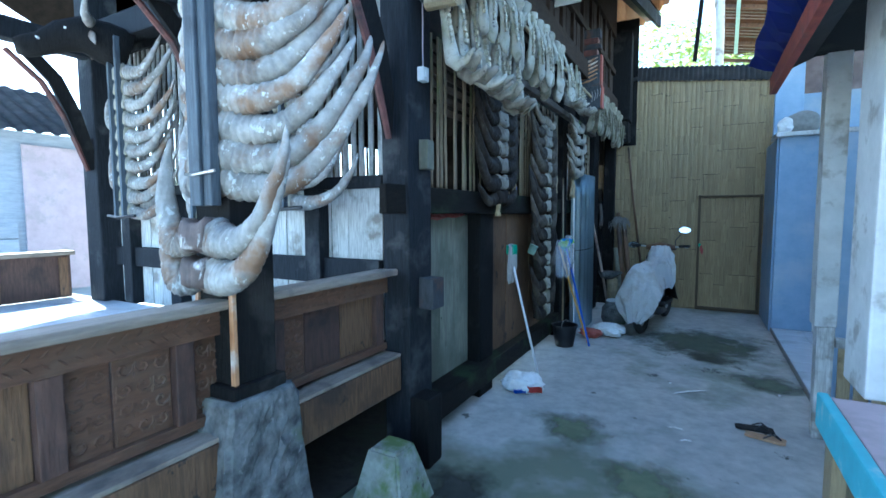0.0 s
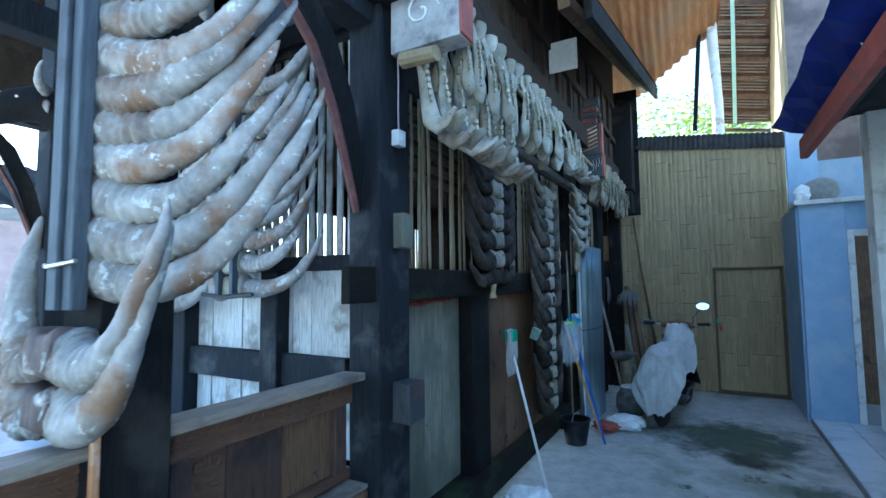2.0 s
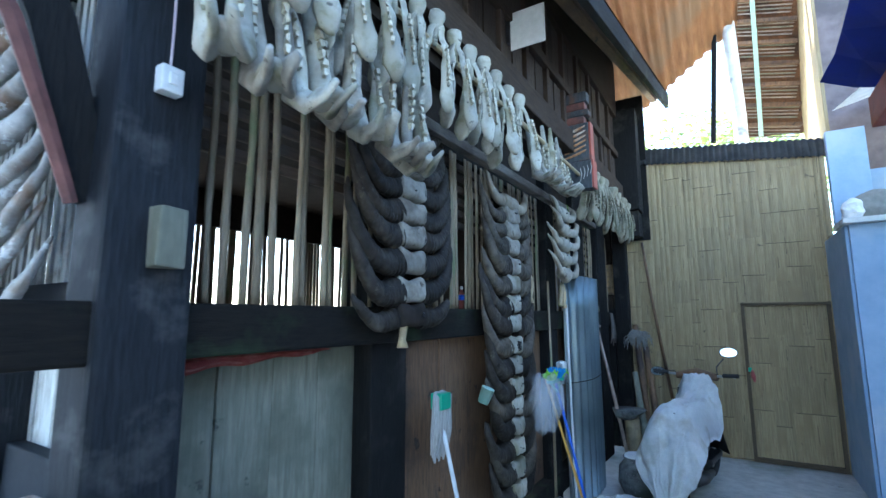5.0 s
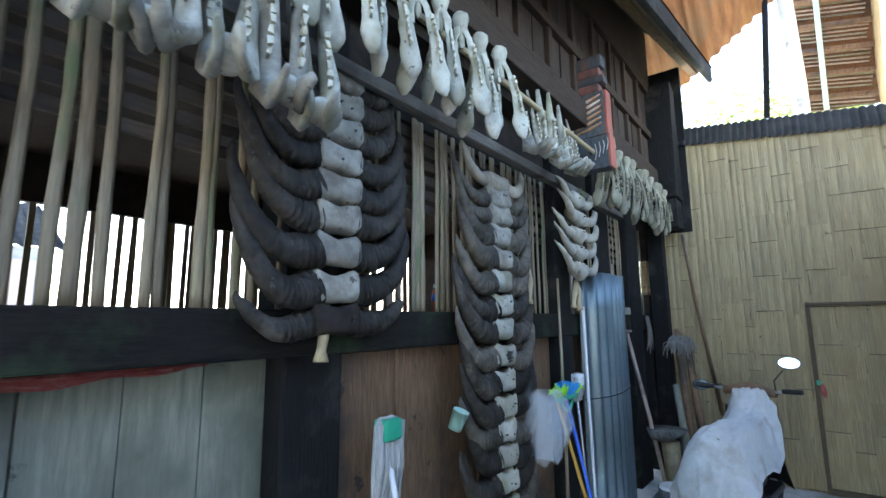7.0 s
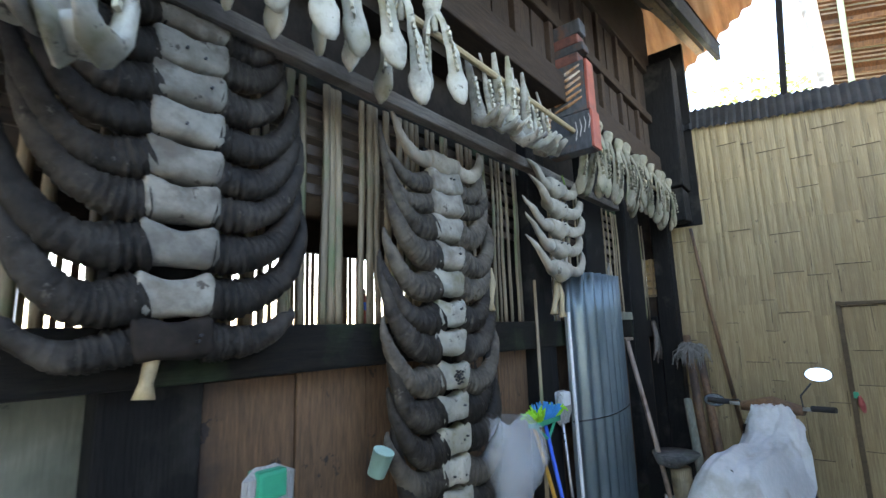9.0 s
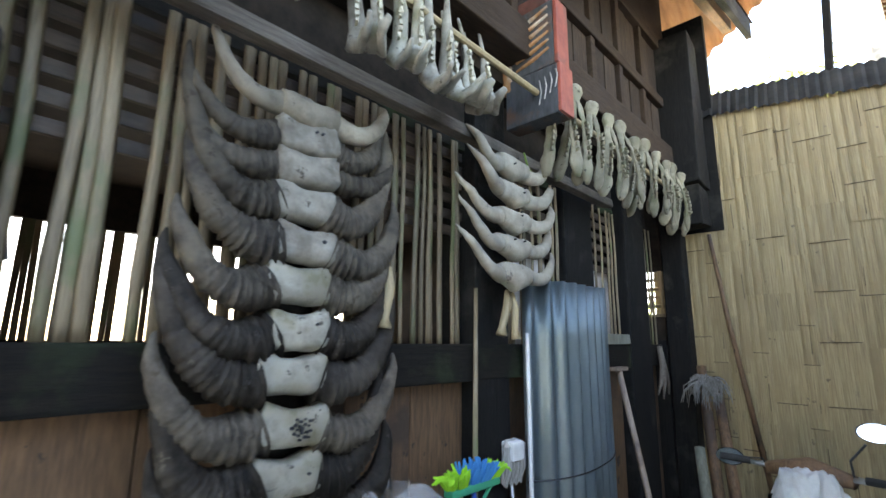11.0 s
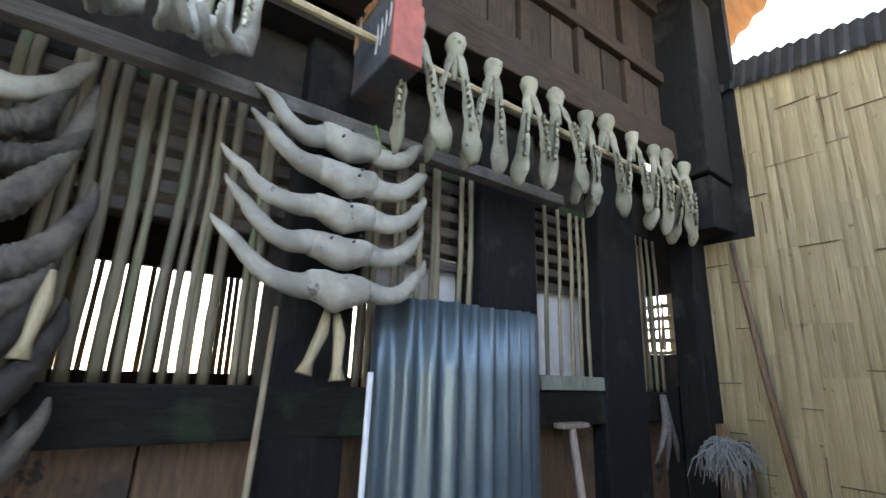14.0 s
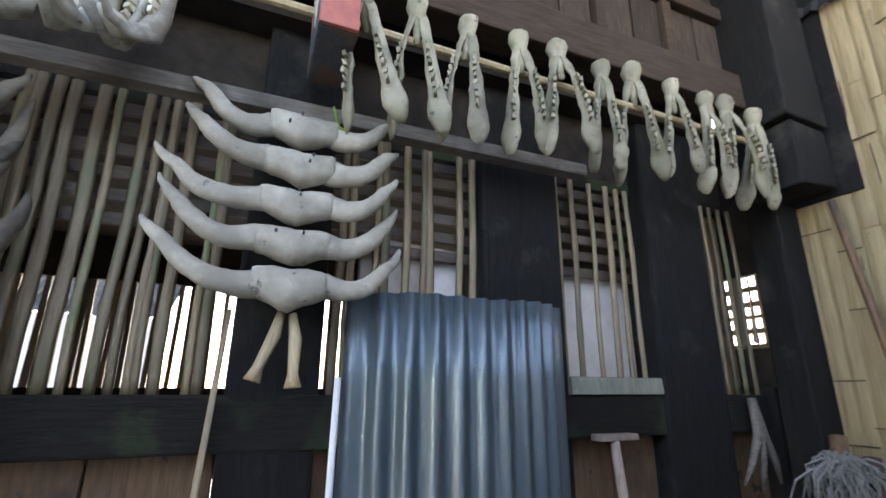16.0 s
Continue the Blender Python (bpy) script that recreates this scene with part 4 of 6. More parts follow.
# front wall of the house: posts, cross beam, white planks, pale slats
front = structure("wall_front", box((-4.9, 2.42, 0.7), (-1.74, 2.46, 1.66), 0.0), INNER_DARK, "whitewashed plank front wall of the house", "wall")
bm = bmesh.new()
add_box(bm, (-0.068, -0.012, 0.70), (0.068, 0.012, 1.66), 0.003, 0.002, random.Random(2))
plank = finish(bm, "plank", WHITE_PLANK)
for k in range(22):
    part("plank", plank, None, front, "", pose(-1.82 - 0.14 * k, 2.405 + rnd.uniform(-0.004, 0.004), 0))
for x in (-2.22, -2.42 - 0.62, -3.75, -4.45):
    structure("front_stud", box((x - 0.11, 2.30, 0.70), (x + 0.03, 2.40, 1.66), 0.01, 0.004, 5), BLUE_BLACK, "weathered dark upright of the front wall", "post")
structure("front_beam", box((-4.9, 2.335, 1.04), (-1.74, 2.39, 1.21), 0.008, 0.004, 3), BLUE_BLACK, "weathered dark cross beam of the front wall", "beam")
structure("front_sill", box((-4.9, 2.37, 1.66), (-1.74, 2.48, 1.74), 0.008), BLUE_BLACK, "dark sill of the front wall", "beam")
fs = structure("wall_front_slats", box((-4.9, 2.40, 2.92), (-1.74, 2.46, 3.06), 0.0), BLUE_BLACK, "pale upright slats above the front sill", "wall")
bm = bmesh.new()
add_box(bm, (-0.018, -0.008, 1.74), (0.018, 0.008, 2.92), 0.003)
pale_slat = finish(bm, "slat", WHITE_PLANK)
for k in range(44):
    part("slat", pale_slat, None, fs, "", pose(-1.79 - 0.07 * k + rnd.uniform(-0.008, 0.008), 2.43, 0))
structure("post_front_left", box((-4.98, 2.22, -0.01), (-4.74, 2.48, 4.2), 0.018, 0.01, 9), BLUE_BLACK, "thick weathered black corner post", "post")
structure("post_front_top", box((-1.73, 2.28, 3.59), (-1.49, 2.48, 4.2), 0.012), BLUE_BLACK, "top of the corner post", "post")
structure("front_head_beam", box((-5.1, 2.20, 2.95), (-1.30, 2.36, 3.15), 0.012, 0.005, 2), BLUE_BLACK, "dark head beam of the front wall", "beam")
structure("gable_front", thick_sheet([[Vector((-4.9, 2.45, 3.1)), Vector((-1.74, 2.45, 3.1))], [Vector((-4.1, 2.45, 4.9)), Vector((-2.6, 2.45, 4.9))]], 0.05), BROWN_WOOD, "dark boarded gable above the front wall", "wall")


def brace(name, x, y, z):
    """A curved black brace with a red painted edge, from the post up to the porch beam."""
    pts = [(x, y + 0.02, z - 0.05), (x, y - 0.04, z + 0.18), (x, y - 0.11, z + 0.42), (x, y - 0.23, z + 0.68), (x, y - 0.44, z + 0.90)]
    bm = bmesh.new()
    r = add_tube(bm, pts, [0.04, 0.05, 0.054, 0.054, 0.05], 4, (0.75, 1.35), True, math.pi / 4)
    ob = structure(name, bm, BLACK_WOOD, "curved black brace with a red painted edge", "brace")
    part("red_edge", tube([(p[0] + 0.02, p[1] - 0.052 - 0.016 * k, p[2] - 0.015 - 0.012 * k) for k, p in enumerate(pts)], [0.018, 0.021, 0.023, 0.023, 0.02], 6), OLD_RED, ob, "faded red painted edge")
    return ob


brace("brace_right", -1.60, 2.26, 1.99)
brace("brace_left", -4.80, 2.20, 1.95)
brace("brace_mid", -3.12, 2.26, 2.0)
for x in (-1.60, -3.12, -4.80):
    structure("porch_beam", box((x - 0.08, -1.8, 2.86), (x + 0.08, 2.30, 3.02), 0.012, 0.006, 4), BLUE_BLACK, "dark beam carrying the porch roof", "beam")
structure("porch_cross_beam", box((-5.1, 1.12, 3.02), (-1.3, 1.26, 3.16), 0.012), BLUE_BLACK, "dark cross beam under the porch roof", "beam")

# neighbouring house beyond the porch
nb = structure("neighbour_wall", box((-9.4, -2.0, 0.0), (-9.0, 4.3, 2.75), 0.0), FAR_WALL, "pale blue boarded wall of the neighbouring house", "house")
part("pink_door", box((-8.99, 3.2, 0.3), (-8.96, 4.2, 2.55), 0.0), PINK_PAINT, nb, "pink painted panel")
for k in range(4):
    part("board", box((-8.99, -2.0, 0.4 + 0.25 * k), (-8.965, 3.1, 0.63 + 0.25 * k), 0.006), FAR_WALL, nb)
corrugated((-8.7, -2.2, 2.72), (0, 6.7, 0), (-2.0, 0, 1.0), 30, 0.02, OLD_ROOF, "neighbour_roof", "grey weathered roof of the neighbouring house")

# ---- horned skulls ----
def horn_mesh(name, spread, rise, droop, r0, mat, side, ridges, out, seed, start, sweep, tip=0.62):
    """One curved buffalo horn: out from the brow, then round and up to its tip, wrinkled near its root."""
    bm = bmesh.new()
    n, pts, rad, marks = 76, [], [], []
    rs = random.Random(seed)
    ph = rs.uniform(0, 6)
    u = 0.02
    while u < 0.62:
        marks.append((u, rs.uniform(0.4, 1.0), rs.uniform(0.007, 0.012)))
        u += rs.uniform(0.026, 0.05)
    top = max(math.sin(min(sweep, 1.5708)), 0.3)
    for i in range(n + 1):
        u = i / n
        a = u * sweep
        px = start + spread * math.sin(a) / top
        pz = rise * (1 - math.cos(a)) / (1 - math.cos(sweep)) - droop * math.sin(math.pi * min(1, u * 1.5))
        py = -out * math.sin(math.pi * u * 0.85) if out > 0 else -out * u ** 1.1
        pts.append(Vector((side * px, py, pz + 0.006 * math.sin(u * 5 + ph))))
        r = r0 * ((1 - u) ** tip) * (1 - 0.12 * u) + 0.0025
        wave = sum(h * math.exp(-((u - c) / w) ** 2) for c, h, w in marks)
        rad.append(r * (1 - ridges * (0.9 * wave - 0.45) * max(0.0, 1 - u * 1.5)))
    add_tube(bm, pts, rad, 14, (0.78, 1.0))
    shift = Vector((seed * 1.7, 0, 0))
    for v in bm.verts:
        v.co += 0.0055 * noise.noise_vector(v.co * 11 + shift) + 0.0028 * noise.noise_vector(v.co * 38 + shift)
    return finish(bm, name, mat, True)


def brow_mesh(w, h, d, mat, seed, join=0.0):
    """The sawn forehead bone between the horns, knobbly and square; with join it runs over smoothly into the horns."""
    bm = bmesh.new()
    rows = []
    m, sides = 18, 18
    for i in range(m + 1):
        u = -1 + 2 * i / m
        if join:
            k = abs(u) ** 1.4
            hh, dd, sharp = h * (1 - k) + 2.0 * join * k, d * (1 - k) + 1.56 * join * k, 0.25
            zc = -0.022 * (1 - abs(u)) ** 1.3
        else:
            hh = h * (1.0 - 0.10 * math.cos(3.2 * u)) * (0.8 if abs(u) == 1 else 1)
            dd, sharp = d * (1.0 - 0.18 * u * u) * (0.93 if abs(u) < 0.06 else 1), 0.7
            zc = 0.014 * u * u
        ring = []
        for k in range(sides):
            t = 2 * math.pi * k / sides
            cx, cz = math.cos(t), math.sin(t)
            sq = 1 / max(abs(cx), abs(cz)) ** sharp
            p = Vector((u * w, -d * 0.47 + cx * sq * dd * 0.5, zc + cz * sq * hh * 0.5))
            shift = Vector((seed * 3.1, 0, 0))
            p += 0.007 * noise.noise_vector(p * 17 + shift) + 0.003 * noise.noise_vector(p * 48 + shift)
            ring.append(bm.verts.new(p))
        rows.append(ring)
    for a, b in zip(rows, rows[1:]):
        for k in range(sides):
            bm.faces.new((a[k], a[(k + 1) % sides], b[(k + 1) % sides], b[k]))
    bm.faces.new(rows[0])
    bm.faces.new(rows[-1])
    return finish(bm, "brow", mat, True)


def horned_skull(at, spread, rise, r0, mat, bone, label, group, seed, w=0.085, h=0.10, ridges=0.06, out=0.05, droop=0.03, sweep=1.75, holes=True, left=1.0, join=0.0):
    ob = thing("buffalo_horns", label, "horned skull", group, at)
    part("brow", brow_mesh(w, h, 0.1, bone, seed, join), None, ob, "pale forehead bone")
    rs = random.Random(seed)
    for side in (-1, 1):
        k = rs.uniform(0.9, 1.1)
        part("horn", horn_mesh("horn", spread * k * (left if side < 0 else 1.0), rise * rs.uniform(0.85, 1.15), droop * rs.uniform(0.6, 1.5), r0 * rs.uniform(0.92, 1.08), mat, side, ridges, out * rs.uniform(0.7, 1.3), seed * 2 + side, w * 0.93, sweep * rs.uniform(0.94, 1.06)), None, ob, "", pose(0, -0.036, 0))
    if holes:
        for k in range(rs.randrange(0, 3)):
            part("hole", NAIL, None, ob, "dark drilled hole", pose(rs.uniform(-0.06, 0.06), -0.098 + rs.uniform(-0.003, 0.003), rs.uniform(-0.025, 0.025)))
    return ob


bm = bmesh.new()
bmesh.ops.create_cone(bm, cap_ends=True, segments=8, radius1=0.0045, radius2=0.0045, depth=0.012, matrix=pose(0, 0, 0, 90))
NAIL = finish(bm, "hole", BLACK_PLASTIC)


def side_at(y, z, turn=0.0, lean=0.0, x=-1.46):
    return pose(x, y, z, 0, 0, 90) @ pose(0, 0, 0, lean, turn, 0)


rnd = random.Random(3)
# stack on the second post: broad dark horns
for i, z in enumerate((1.735, 1.875, 2.0, 2.115, 2.235, 2.35, 2.455, 2.575, 1.62)):
    horned_skull(side_at(3.56, z, rnd.uniform(-3, 3), -6, -1.49), (0.31, 0.31, 0.30, 0.28, 0.26, 0.24, 0.2, 0.2, 0.3)[i], (0.36, 0.38, 0.36, 0.34, 0.3, 0.24, 0.16, 0.1, 0.1)[i], 0.0615 - 0.0015 * i, HORN_DARK, BONE_GREY if i < 8 else INNER_DARK, "broad dark buffalo horns on a pale sawn brow", "horns on the second post", 100 + i, 0.10, 0.112, 0.45, 0.02)
# tall stack between the posts
HEIGHTS = (0.50, 0.63, 0.77, 0.90, 1.03, 1.15, 1.285, 1.42, 1.565, 1.69, 1.83, 1.955, 2.085, 2.20, 2.30, 2.41)
for i, z in enumerate(HEIGHTS):
    s = rnd.uniform(0.25, 0.30)
    bare = i == 15
    mat = HORN_CORE if bare else HORN_GREY if i > 10 or i % 3 == 1 else HORN_DARK
    skull = horned_skull(side_at(4.70 + rnd.uniform(-0.012, 0.012), z, rnd.uniform(-5, 5), -6 + rnd.uniform(-3, 3)), s if i < 14 else 0.24, rnd.uniform(0.2, 0.38) if i < 13 else 0.16, 0.0625 if i < 13 else 0.045, mat, HORN_CORE if bare else BONE_GREY if i > 10 else BONE, "grey ridged buffalo horns on a white brow bone", "tall stack of horns", 200 + i, 0.10 + rnd.uniform(-0.006, 0.008), 0.116, 0.0 if bare else 0.72, 0.02, 0.03, 1.75, True, 1.0, 0.044 if bare else 0.0)
    if i == 7:
        for k in range(19):
            r, a = 0.008 * math.sqrt(k), 2.4 * k
            part("bone_pore", NAIL, None, skull, "dark round pore", pose(0.01 + r * math.cos(a), -0.097, r * math.sin(a)) @ Matrix.Scale(rnd.uniform(0.8, 1.2), 4))
for y, x, z0, z1 in ((3.56, -1.495, 1.56, 2.66), (4.70, -1.466, 0.42, 2.50)):
    plank = thing("horn_batten", "dark plank behind a stack of horns", "batten", "planks behind the horns", pose(x, y, 0))
    part("plank_face", box((-0.035, -0.07, z0), (0.0, 0.13, z1), 0.005, 0.004, 5), BLACK_WOOD, plank)
    for k in range(3):
        part("wire_tie", tube([(0.002, -0.064, z0 + 0.2 + 0.35 * k), (0.006, 0, z0 + 0.205 + 0.35 * k), (0.002, 0.064, z0 + 0.2 + 0.35 * k)], 0.003, 5), BLACK_PLASTIC, plank)
# five chalky sets on the third post
for i in range(5):
    horned_skull(side_at(5.81, 1.99 + 0.134 * i, rnd.uniform(-3, 3), -6, -1.42), 0.25 - 0.008 * i, 0.17 - 0.018 * i, 0.044, HORN_WHITE, HORN_WHITE, "chalky grey buffalo horns tied to the third post", "chalky horns on the third post", 300 + i, 0.11, 0.118 if i else 0.14, 0.0, 0.05, 0.03, 1.25, True, 1.24, 0.043)


def front_at(x, y, z, turn=0.0, lean=-6):
    return pose(x, y, z) @ pose(0, 0, 0, lean, turn, 0)


# the large stack on the stone-footed porch post
BX, BY = -1.60, 1.19
for i in range(13):
    z = 1.275 + (0.135 * i if i < 2 else 0.25 + 0.098 * (i - 1))
    low = i < 2
    spread, rise = (0.33, 0.40) if low else (0.5, 0.5) if i == 2 else (rnd.uniform(0.36, 0.46), rnd.uniform(0.36, 0.48))
    horned_skull(front_at(BX, BY - (0.07 if low else 0), z, rnd.uniform(-2, 2)), spread, rise, 0.057 if low else 0.058, HORN_PALE, RUST_BAND if low else BONE_GREY, "big weathered buffalo horns with flaking bark", "horns on the porch post", 400 + i, 0.07, 0.115, 0.5, 0.03 if low else -0.2, 0.04, 1.6 if low else 1.65, False, 0.42 if low else 0.75)
porch_post = thing("porch_post", "black porch post with red edges on a stone foot", "post", "", pose(BX - 0.02, 1.235, 0))
bm = bmesh.new()
segs = []
for z, hw in [(0.79 * k / 22, 0.265 - 0.108 * k / 22) for k in range(23)] + [(0.80, 0.148)]:
    ring = []
    for k in range(56):
        t = 2 * math.pi * k / 56 + math.pi / 56
        q = max(abs(math.cos(t)), abs(math.sin(t)))
        p = Vector((hw * math.cos(t) / q, hw * math.sin(t) / q, z))
        p += 0.011 * noise.noise_vector(p * 9) + 0.024 * noise.noise_vector(p * 22) * abs(noise.noise(p * 13)) + 0.009 * noise.noise_vector(p * 45)
        p.x -= 0.08 * (1 - z / 0.8)
        p.z = max(0.0, p.z)
        ring.append(bm.verts.new(p))
    segs.append(ring)
for a, b in zip(segs, segs[1:]):
    for k in range(56):
        bm.faces.new((a[k], a[(k + 1) % 56], b[(k + 1) % 56], b[k]))
bm.faces.new(segs[0])
bm.faces.new(segs[-1])
part("stone_foot", bm, STONE, porch_post, "rough tapered grey stone foot")
part("collar", box((-0.125, -0.125, 0.795), (0.125, 0.125, 0.85), 0.01), BLACK_WOOD, porch_post)
part("shaft", box((-0.098, -0.098, 0.85), (0.098, 0.098, 3.1), 0.006), BLACK_WOOD, porch_post)
for sx, sy in ((-1, -1), (1, -1)):
    part("painted_edge", box((sx * 0.1 - 0.011, sy * 0.1 - 0.009, 0.855), (sx * 0.1 + 0.011, sy * 0.1 + 0.009, 1.3), 0.003, 0.003, 3), WORN_ORANGE, porch_post, "worn flaking orange painted edge")
batten = thing("horn_batten", "dark grooved batten holding the porch post horns", "batten", "", pose(BX + 0.02, 1.085, 0))
part("batten_face", box((-0.062, -0.02, 1.53), (0.062, 0.02, 3.0), 0.006), BLUE_GREY, batten)
part("batten_ridge", box((-0.03, -0.035, 1.53), (0.022, -0.02, 3.0), 0.005), BLUE_GREY, batten)
part("wire_tie", tube([(-0.08, -0.02, 1.645), (0.0, -0.045, 1.638), (0.085, -0.02, 1.652)], 0.006, 6), CHROME, batten, "twisted wire tie")
stone = thing("stone_block", "mossy tapered stone block standing on the ground", "stone", "", pose(-1.37, 1.93, 0))
bm = bmesh.new()
add_box(bm, (-0.165, -0.165, 0), (0.165, 0.165, 0.31), 0.0)
for v in bm.verts:
    if v.co.z > 0.2:
        v.co.x, v.co.y = v.co.x * 0.53, v.co.y * 0.53
bmesh.ops.bevel(bm, geom=list(bm.edges), offset=0.014, segments=2, affect="EDGES")
bmesh.ops.subdivide_edges(bm, edges=list(bm.edges), cuts=2, use_grid_fill=True)
for v in bm.verts:
    v.co += 0.006 * noise.noise_vector(v.co * 14)
    v.co.z = max(0, v.co.z)
part("block", bm, MOSS_STONE, stone)

for x, cnt, z0 in ((-2.34, 10, 1.57), (-3.14, 9, 1.50), (-4.15, 10, 1.52)):
    for i in range(cnt):
        horned_skull(front_at(x, 2.20, z0 + 0.122 * i, rnd.uniform(-3, 3)), rnd.uniform(0.3, 0.4), rnd.uniform(0.3, 0.45), 0.052, HORN_PALE, BONE, "weathered grey buffalo horns stacked on the front wall", "horns on the front wall", 500 + i + int(-x * 100), 0.08, 0.11, 0.3, -0.12, 0.03, 1.6, False, 0.85)
    bat = thing("horn_batten", "pair of dark uprights holding the front wall horns", "batten", "front wall battens", pose(x, 2.10, 0))
    for s in (-0.055, 0.055):
        part("upright", box((s - 0.014, -0.02, z0 - 0.04), (s + 0.014, 0.02, 2.9), 0.004), BLUE_GREY, bat)
    part("wire_tie", tube([(-0.2, 0.0, z0 - 0.03), (0, -0.03, z0 - 0.045), (0.2, 0.0, z0 - 0.03)], 0.012, 6), BLACK_PLASTIC, bat, "twisted dark tie")


def buffalo_head(x, z, turn):
    """A carved black buffalo head on the front wall."""
    ob = thing("carved_buffalo_head", "carved black wooden buffalo head with grey horns", "carving", "carved buffalo heads", pose(x, 2.2, z, 0, 0, turn))
    bm = bmesh.new()
    add_tube(bm, [(0, 0.05, -0.02), (0, -0.12, 0.03), (0, -0.26, 0.06), (0, -0.38, 0.02), (0, -0.50, -0.06), (0, -0.60, -0.10), (0, -0.66, -0.11)], [0.17, 0.165, 0.135, 0.115, 0.085, 0.08, 0.055], 14, (0.85, 1.0))
    part("head", bm, BLACK_WOOD, ob, "", None, True)
    for s in (-1, 1):
        part("ear", tube([(s * 0.09, -0.22, 0.06), (s * 0.17, -0.2, 0.01), (s * 0.24, -0.19, -0.06)], [0.025, 0.035, 0.006], 8, (0.4, 1)), HORN_PALE, ob, "pale carved ear", None, True)
        part("horn", horn_mesh("horn", 0.3, 0.12, 0.02, 0.045, HORN_PALE, s, 0.05, 0.05, 31, 0.06, 1.6), None, ob, "grey horn", pose(0, -0.2, 0.14))
        part("eye", tube([(s * 0.085, -0.36, 0.06), (s * 0.10, -0.365, 0.062)], [0.016, 0.008], 10), WHITE_PLASTIC, ob, "white painted eye")
    part("nose_rope", tube([(-0.09, -0.52, -0.05), (0, -0.56, 0.0), (0.09, -0.52, -0.05)], 0.008, 6), CLOTH, ob)
    return ob


buffalo_head(-2.40, 2.86, -18)
buffalo_head(-4.2, 2.84, -22)


# ---- jawbones ----
def branch_line(u, side, splay):
    return Vector((side * (0.010 + splay * u ** 0.75), -0.035 * math.sin(math.pi * u) + 0.015 * u, -0.45 * u))


def jaw_bone(seed, size, splay, heavy, bone):
    """Meshes of one lower jaw: two branches, the fused front, and the teeth."""
    rs = random.Random(seed)
    meshes = []
    bump = lambda u, c, w: math.exp(-((u - c) / w) ** 2)
    for side in (-1, 1):
        pts, rad = [], []
        n = 22
        for i in range(n + 1):
            u = i / n
            pts.append(branch_line(u, side, splay) * size)
            rad.append(size * (0.013 + 0.010 * bump(u, 0.64, 0.2) * heavy + 0.017 * bump(u, 0.86, 0.11) * heavy) * (0.55 if i == n else 1))
        bm = bmesh.new()
        add_tube(bm, pts, rad, 12, (0.52, 1.4))
        for v in bm.verts:
            v.co += 0.009 * noise.noise_vector(v.co * 18 + Vector((seed, side, 0))) + 0.004 * noise.noise_vector(v.co * 55 + Vector((seed, side, 4)))
        meshes.append(("jaw_branch", finish(bm, "jaw_branch", bone, True)))
        for j in range(8):
            u = 0.34 + 0.055 * j
            bm = bmesh.new()
            p = branch_line(u, side, splay) * size + Vector((0, -0.024 * size - 0.008 * heavy, 0))
            add_box(bm, p + Vector((-0.005, -0.006 - 0.004 * (j % 2), -0.010)), p + Vector((0.005, 0.016, 0.009)), 0.0, 0.0035, rs)
            meshes.append(("tooth", finish(bm, "tooth", TOOTH if bone is BONE else bone)))
    bm = bmesh.new()
    add_tube(bm, [Vector((0, -0.010, 0.062)) * size, Vector((0, -0.008, 0.05)) * size, Vector((0, -0.002, 0.02)) * size, Vector((0, 0.0, -0.02)) * size, Vector((0, 0.0, -0.07)) * size, Vector((0, -0.008, -0.13)) * size], [0.016 * size, 0.036 * size, 0.042 * size, 0.030 * size, 0.017 * size, 0.012 * size], 12, (1.0, 0.5))
    for v in bm.verts:
        v.co += 0.005 * noise.noise_vector(v.co * 25 + Vector((seed, 3, 0)))
    meshes.append(("jaw_front", finish(bm, "jaw_front", bone, True)))
    return meshes


JAWS = [jaw_bone(7 * k + 1, (0.94, 1.0, 1.05, 0.98)[k], (0.085, 0.07, 0.1, 0.06)[k], (0.9, 1.1, 0.8, 1.0)[k], BONE) for k in range(4)]
TAN_JAWS = [jaw_bone(7 * k + 40, (0.94, 1.0, 1.05, 0.98, 0.9)[k], (0.05, 0.06, 0.075, 0.045, 0.065)[k], (0.7, 0.85, 0.65, 0.8, 0.75)[k], BONE_TAN) for k in range(5)]


def jaw(at, meshes, label, group):
    ob = thing("jawbone", label, "jawbone", group, at)
    branch = None
    for name, me in meshes:
        made = part(name, me, None, branch if name == "tooth" else ob)
        branch = made if name == "jaw_branch" else branch
    return ob


structure("jaw_pole", tube([(-1.22, 2.34, 2.90), (-1.21, 5.2, 2.87), (-1.22, 8.0, 2.86)], [0.018, 0.016, 0.015], 8), BAMBOO, "long bamboo pole threaded through the jawbones", "pole")
rnd = random.Random(12)
LABEL = "old cream buffalo jawbone with teeth, hung on a pole"
for y in (2.52, 2.66, 2.80, 2.95, 3.10, 3.26, 3.42, 3.58, 3.74, 3.90, 4.05, 4.21, 4.40):
    jaw(pose(-1.19, y, 2.965 + rnd.uniform(-0.02, 0.02), rnd.uniform(-6, 10), rnd.uniform(-5, 5), 48 + rnd.uniform(-12, 12)), rnd.choice(JAWS), LABEL, "jawbones on the pole")
for y in (5.95, 6.14, 6.34, 6.56, 6.74, 6.96, 7.13, 7.36, 7.57, 7.71, 7.90):
    jaw(pose(-1.19, y, 2.975 + rnd.uniform(-0.02, 0.02), rnd.uniform(-6, 10), rnd.uniform(-5, 5), 62 + rnd.uniform(-14, 14)), rnd.choice(TAN_JAWS), "olive-tan weathered buffalo jawbone hung on a pole", "jawbones on the pole")
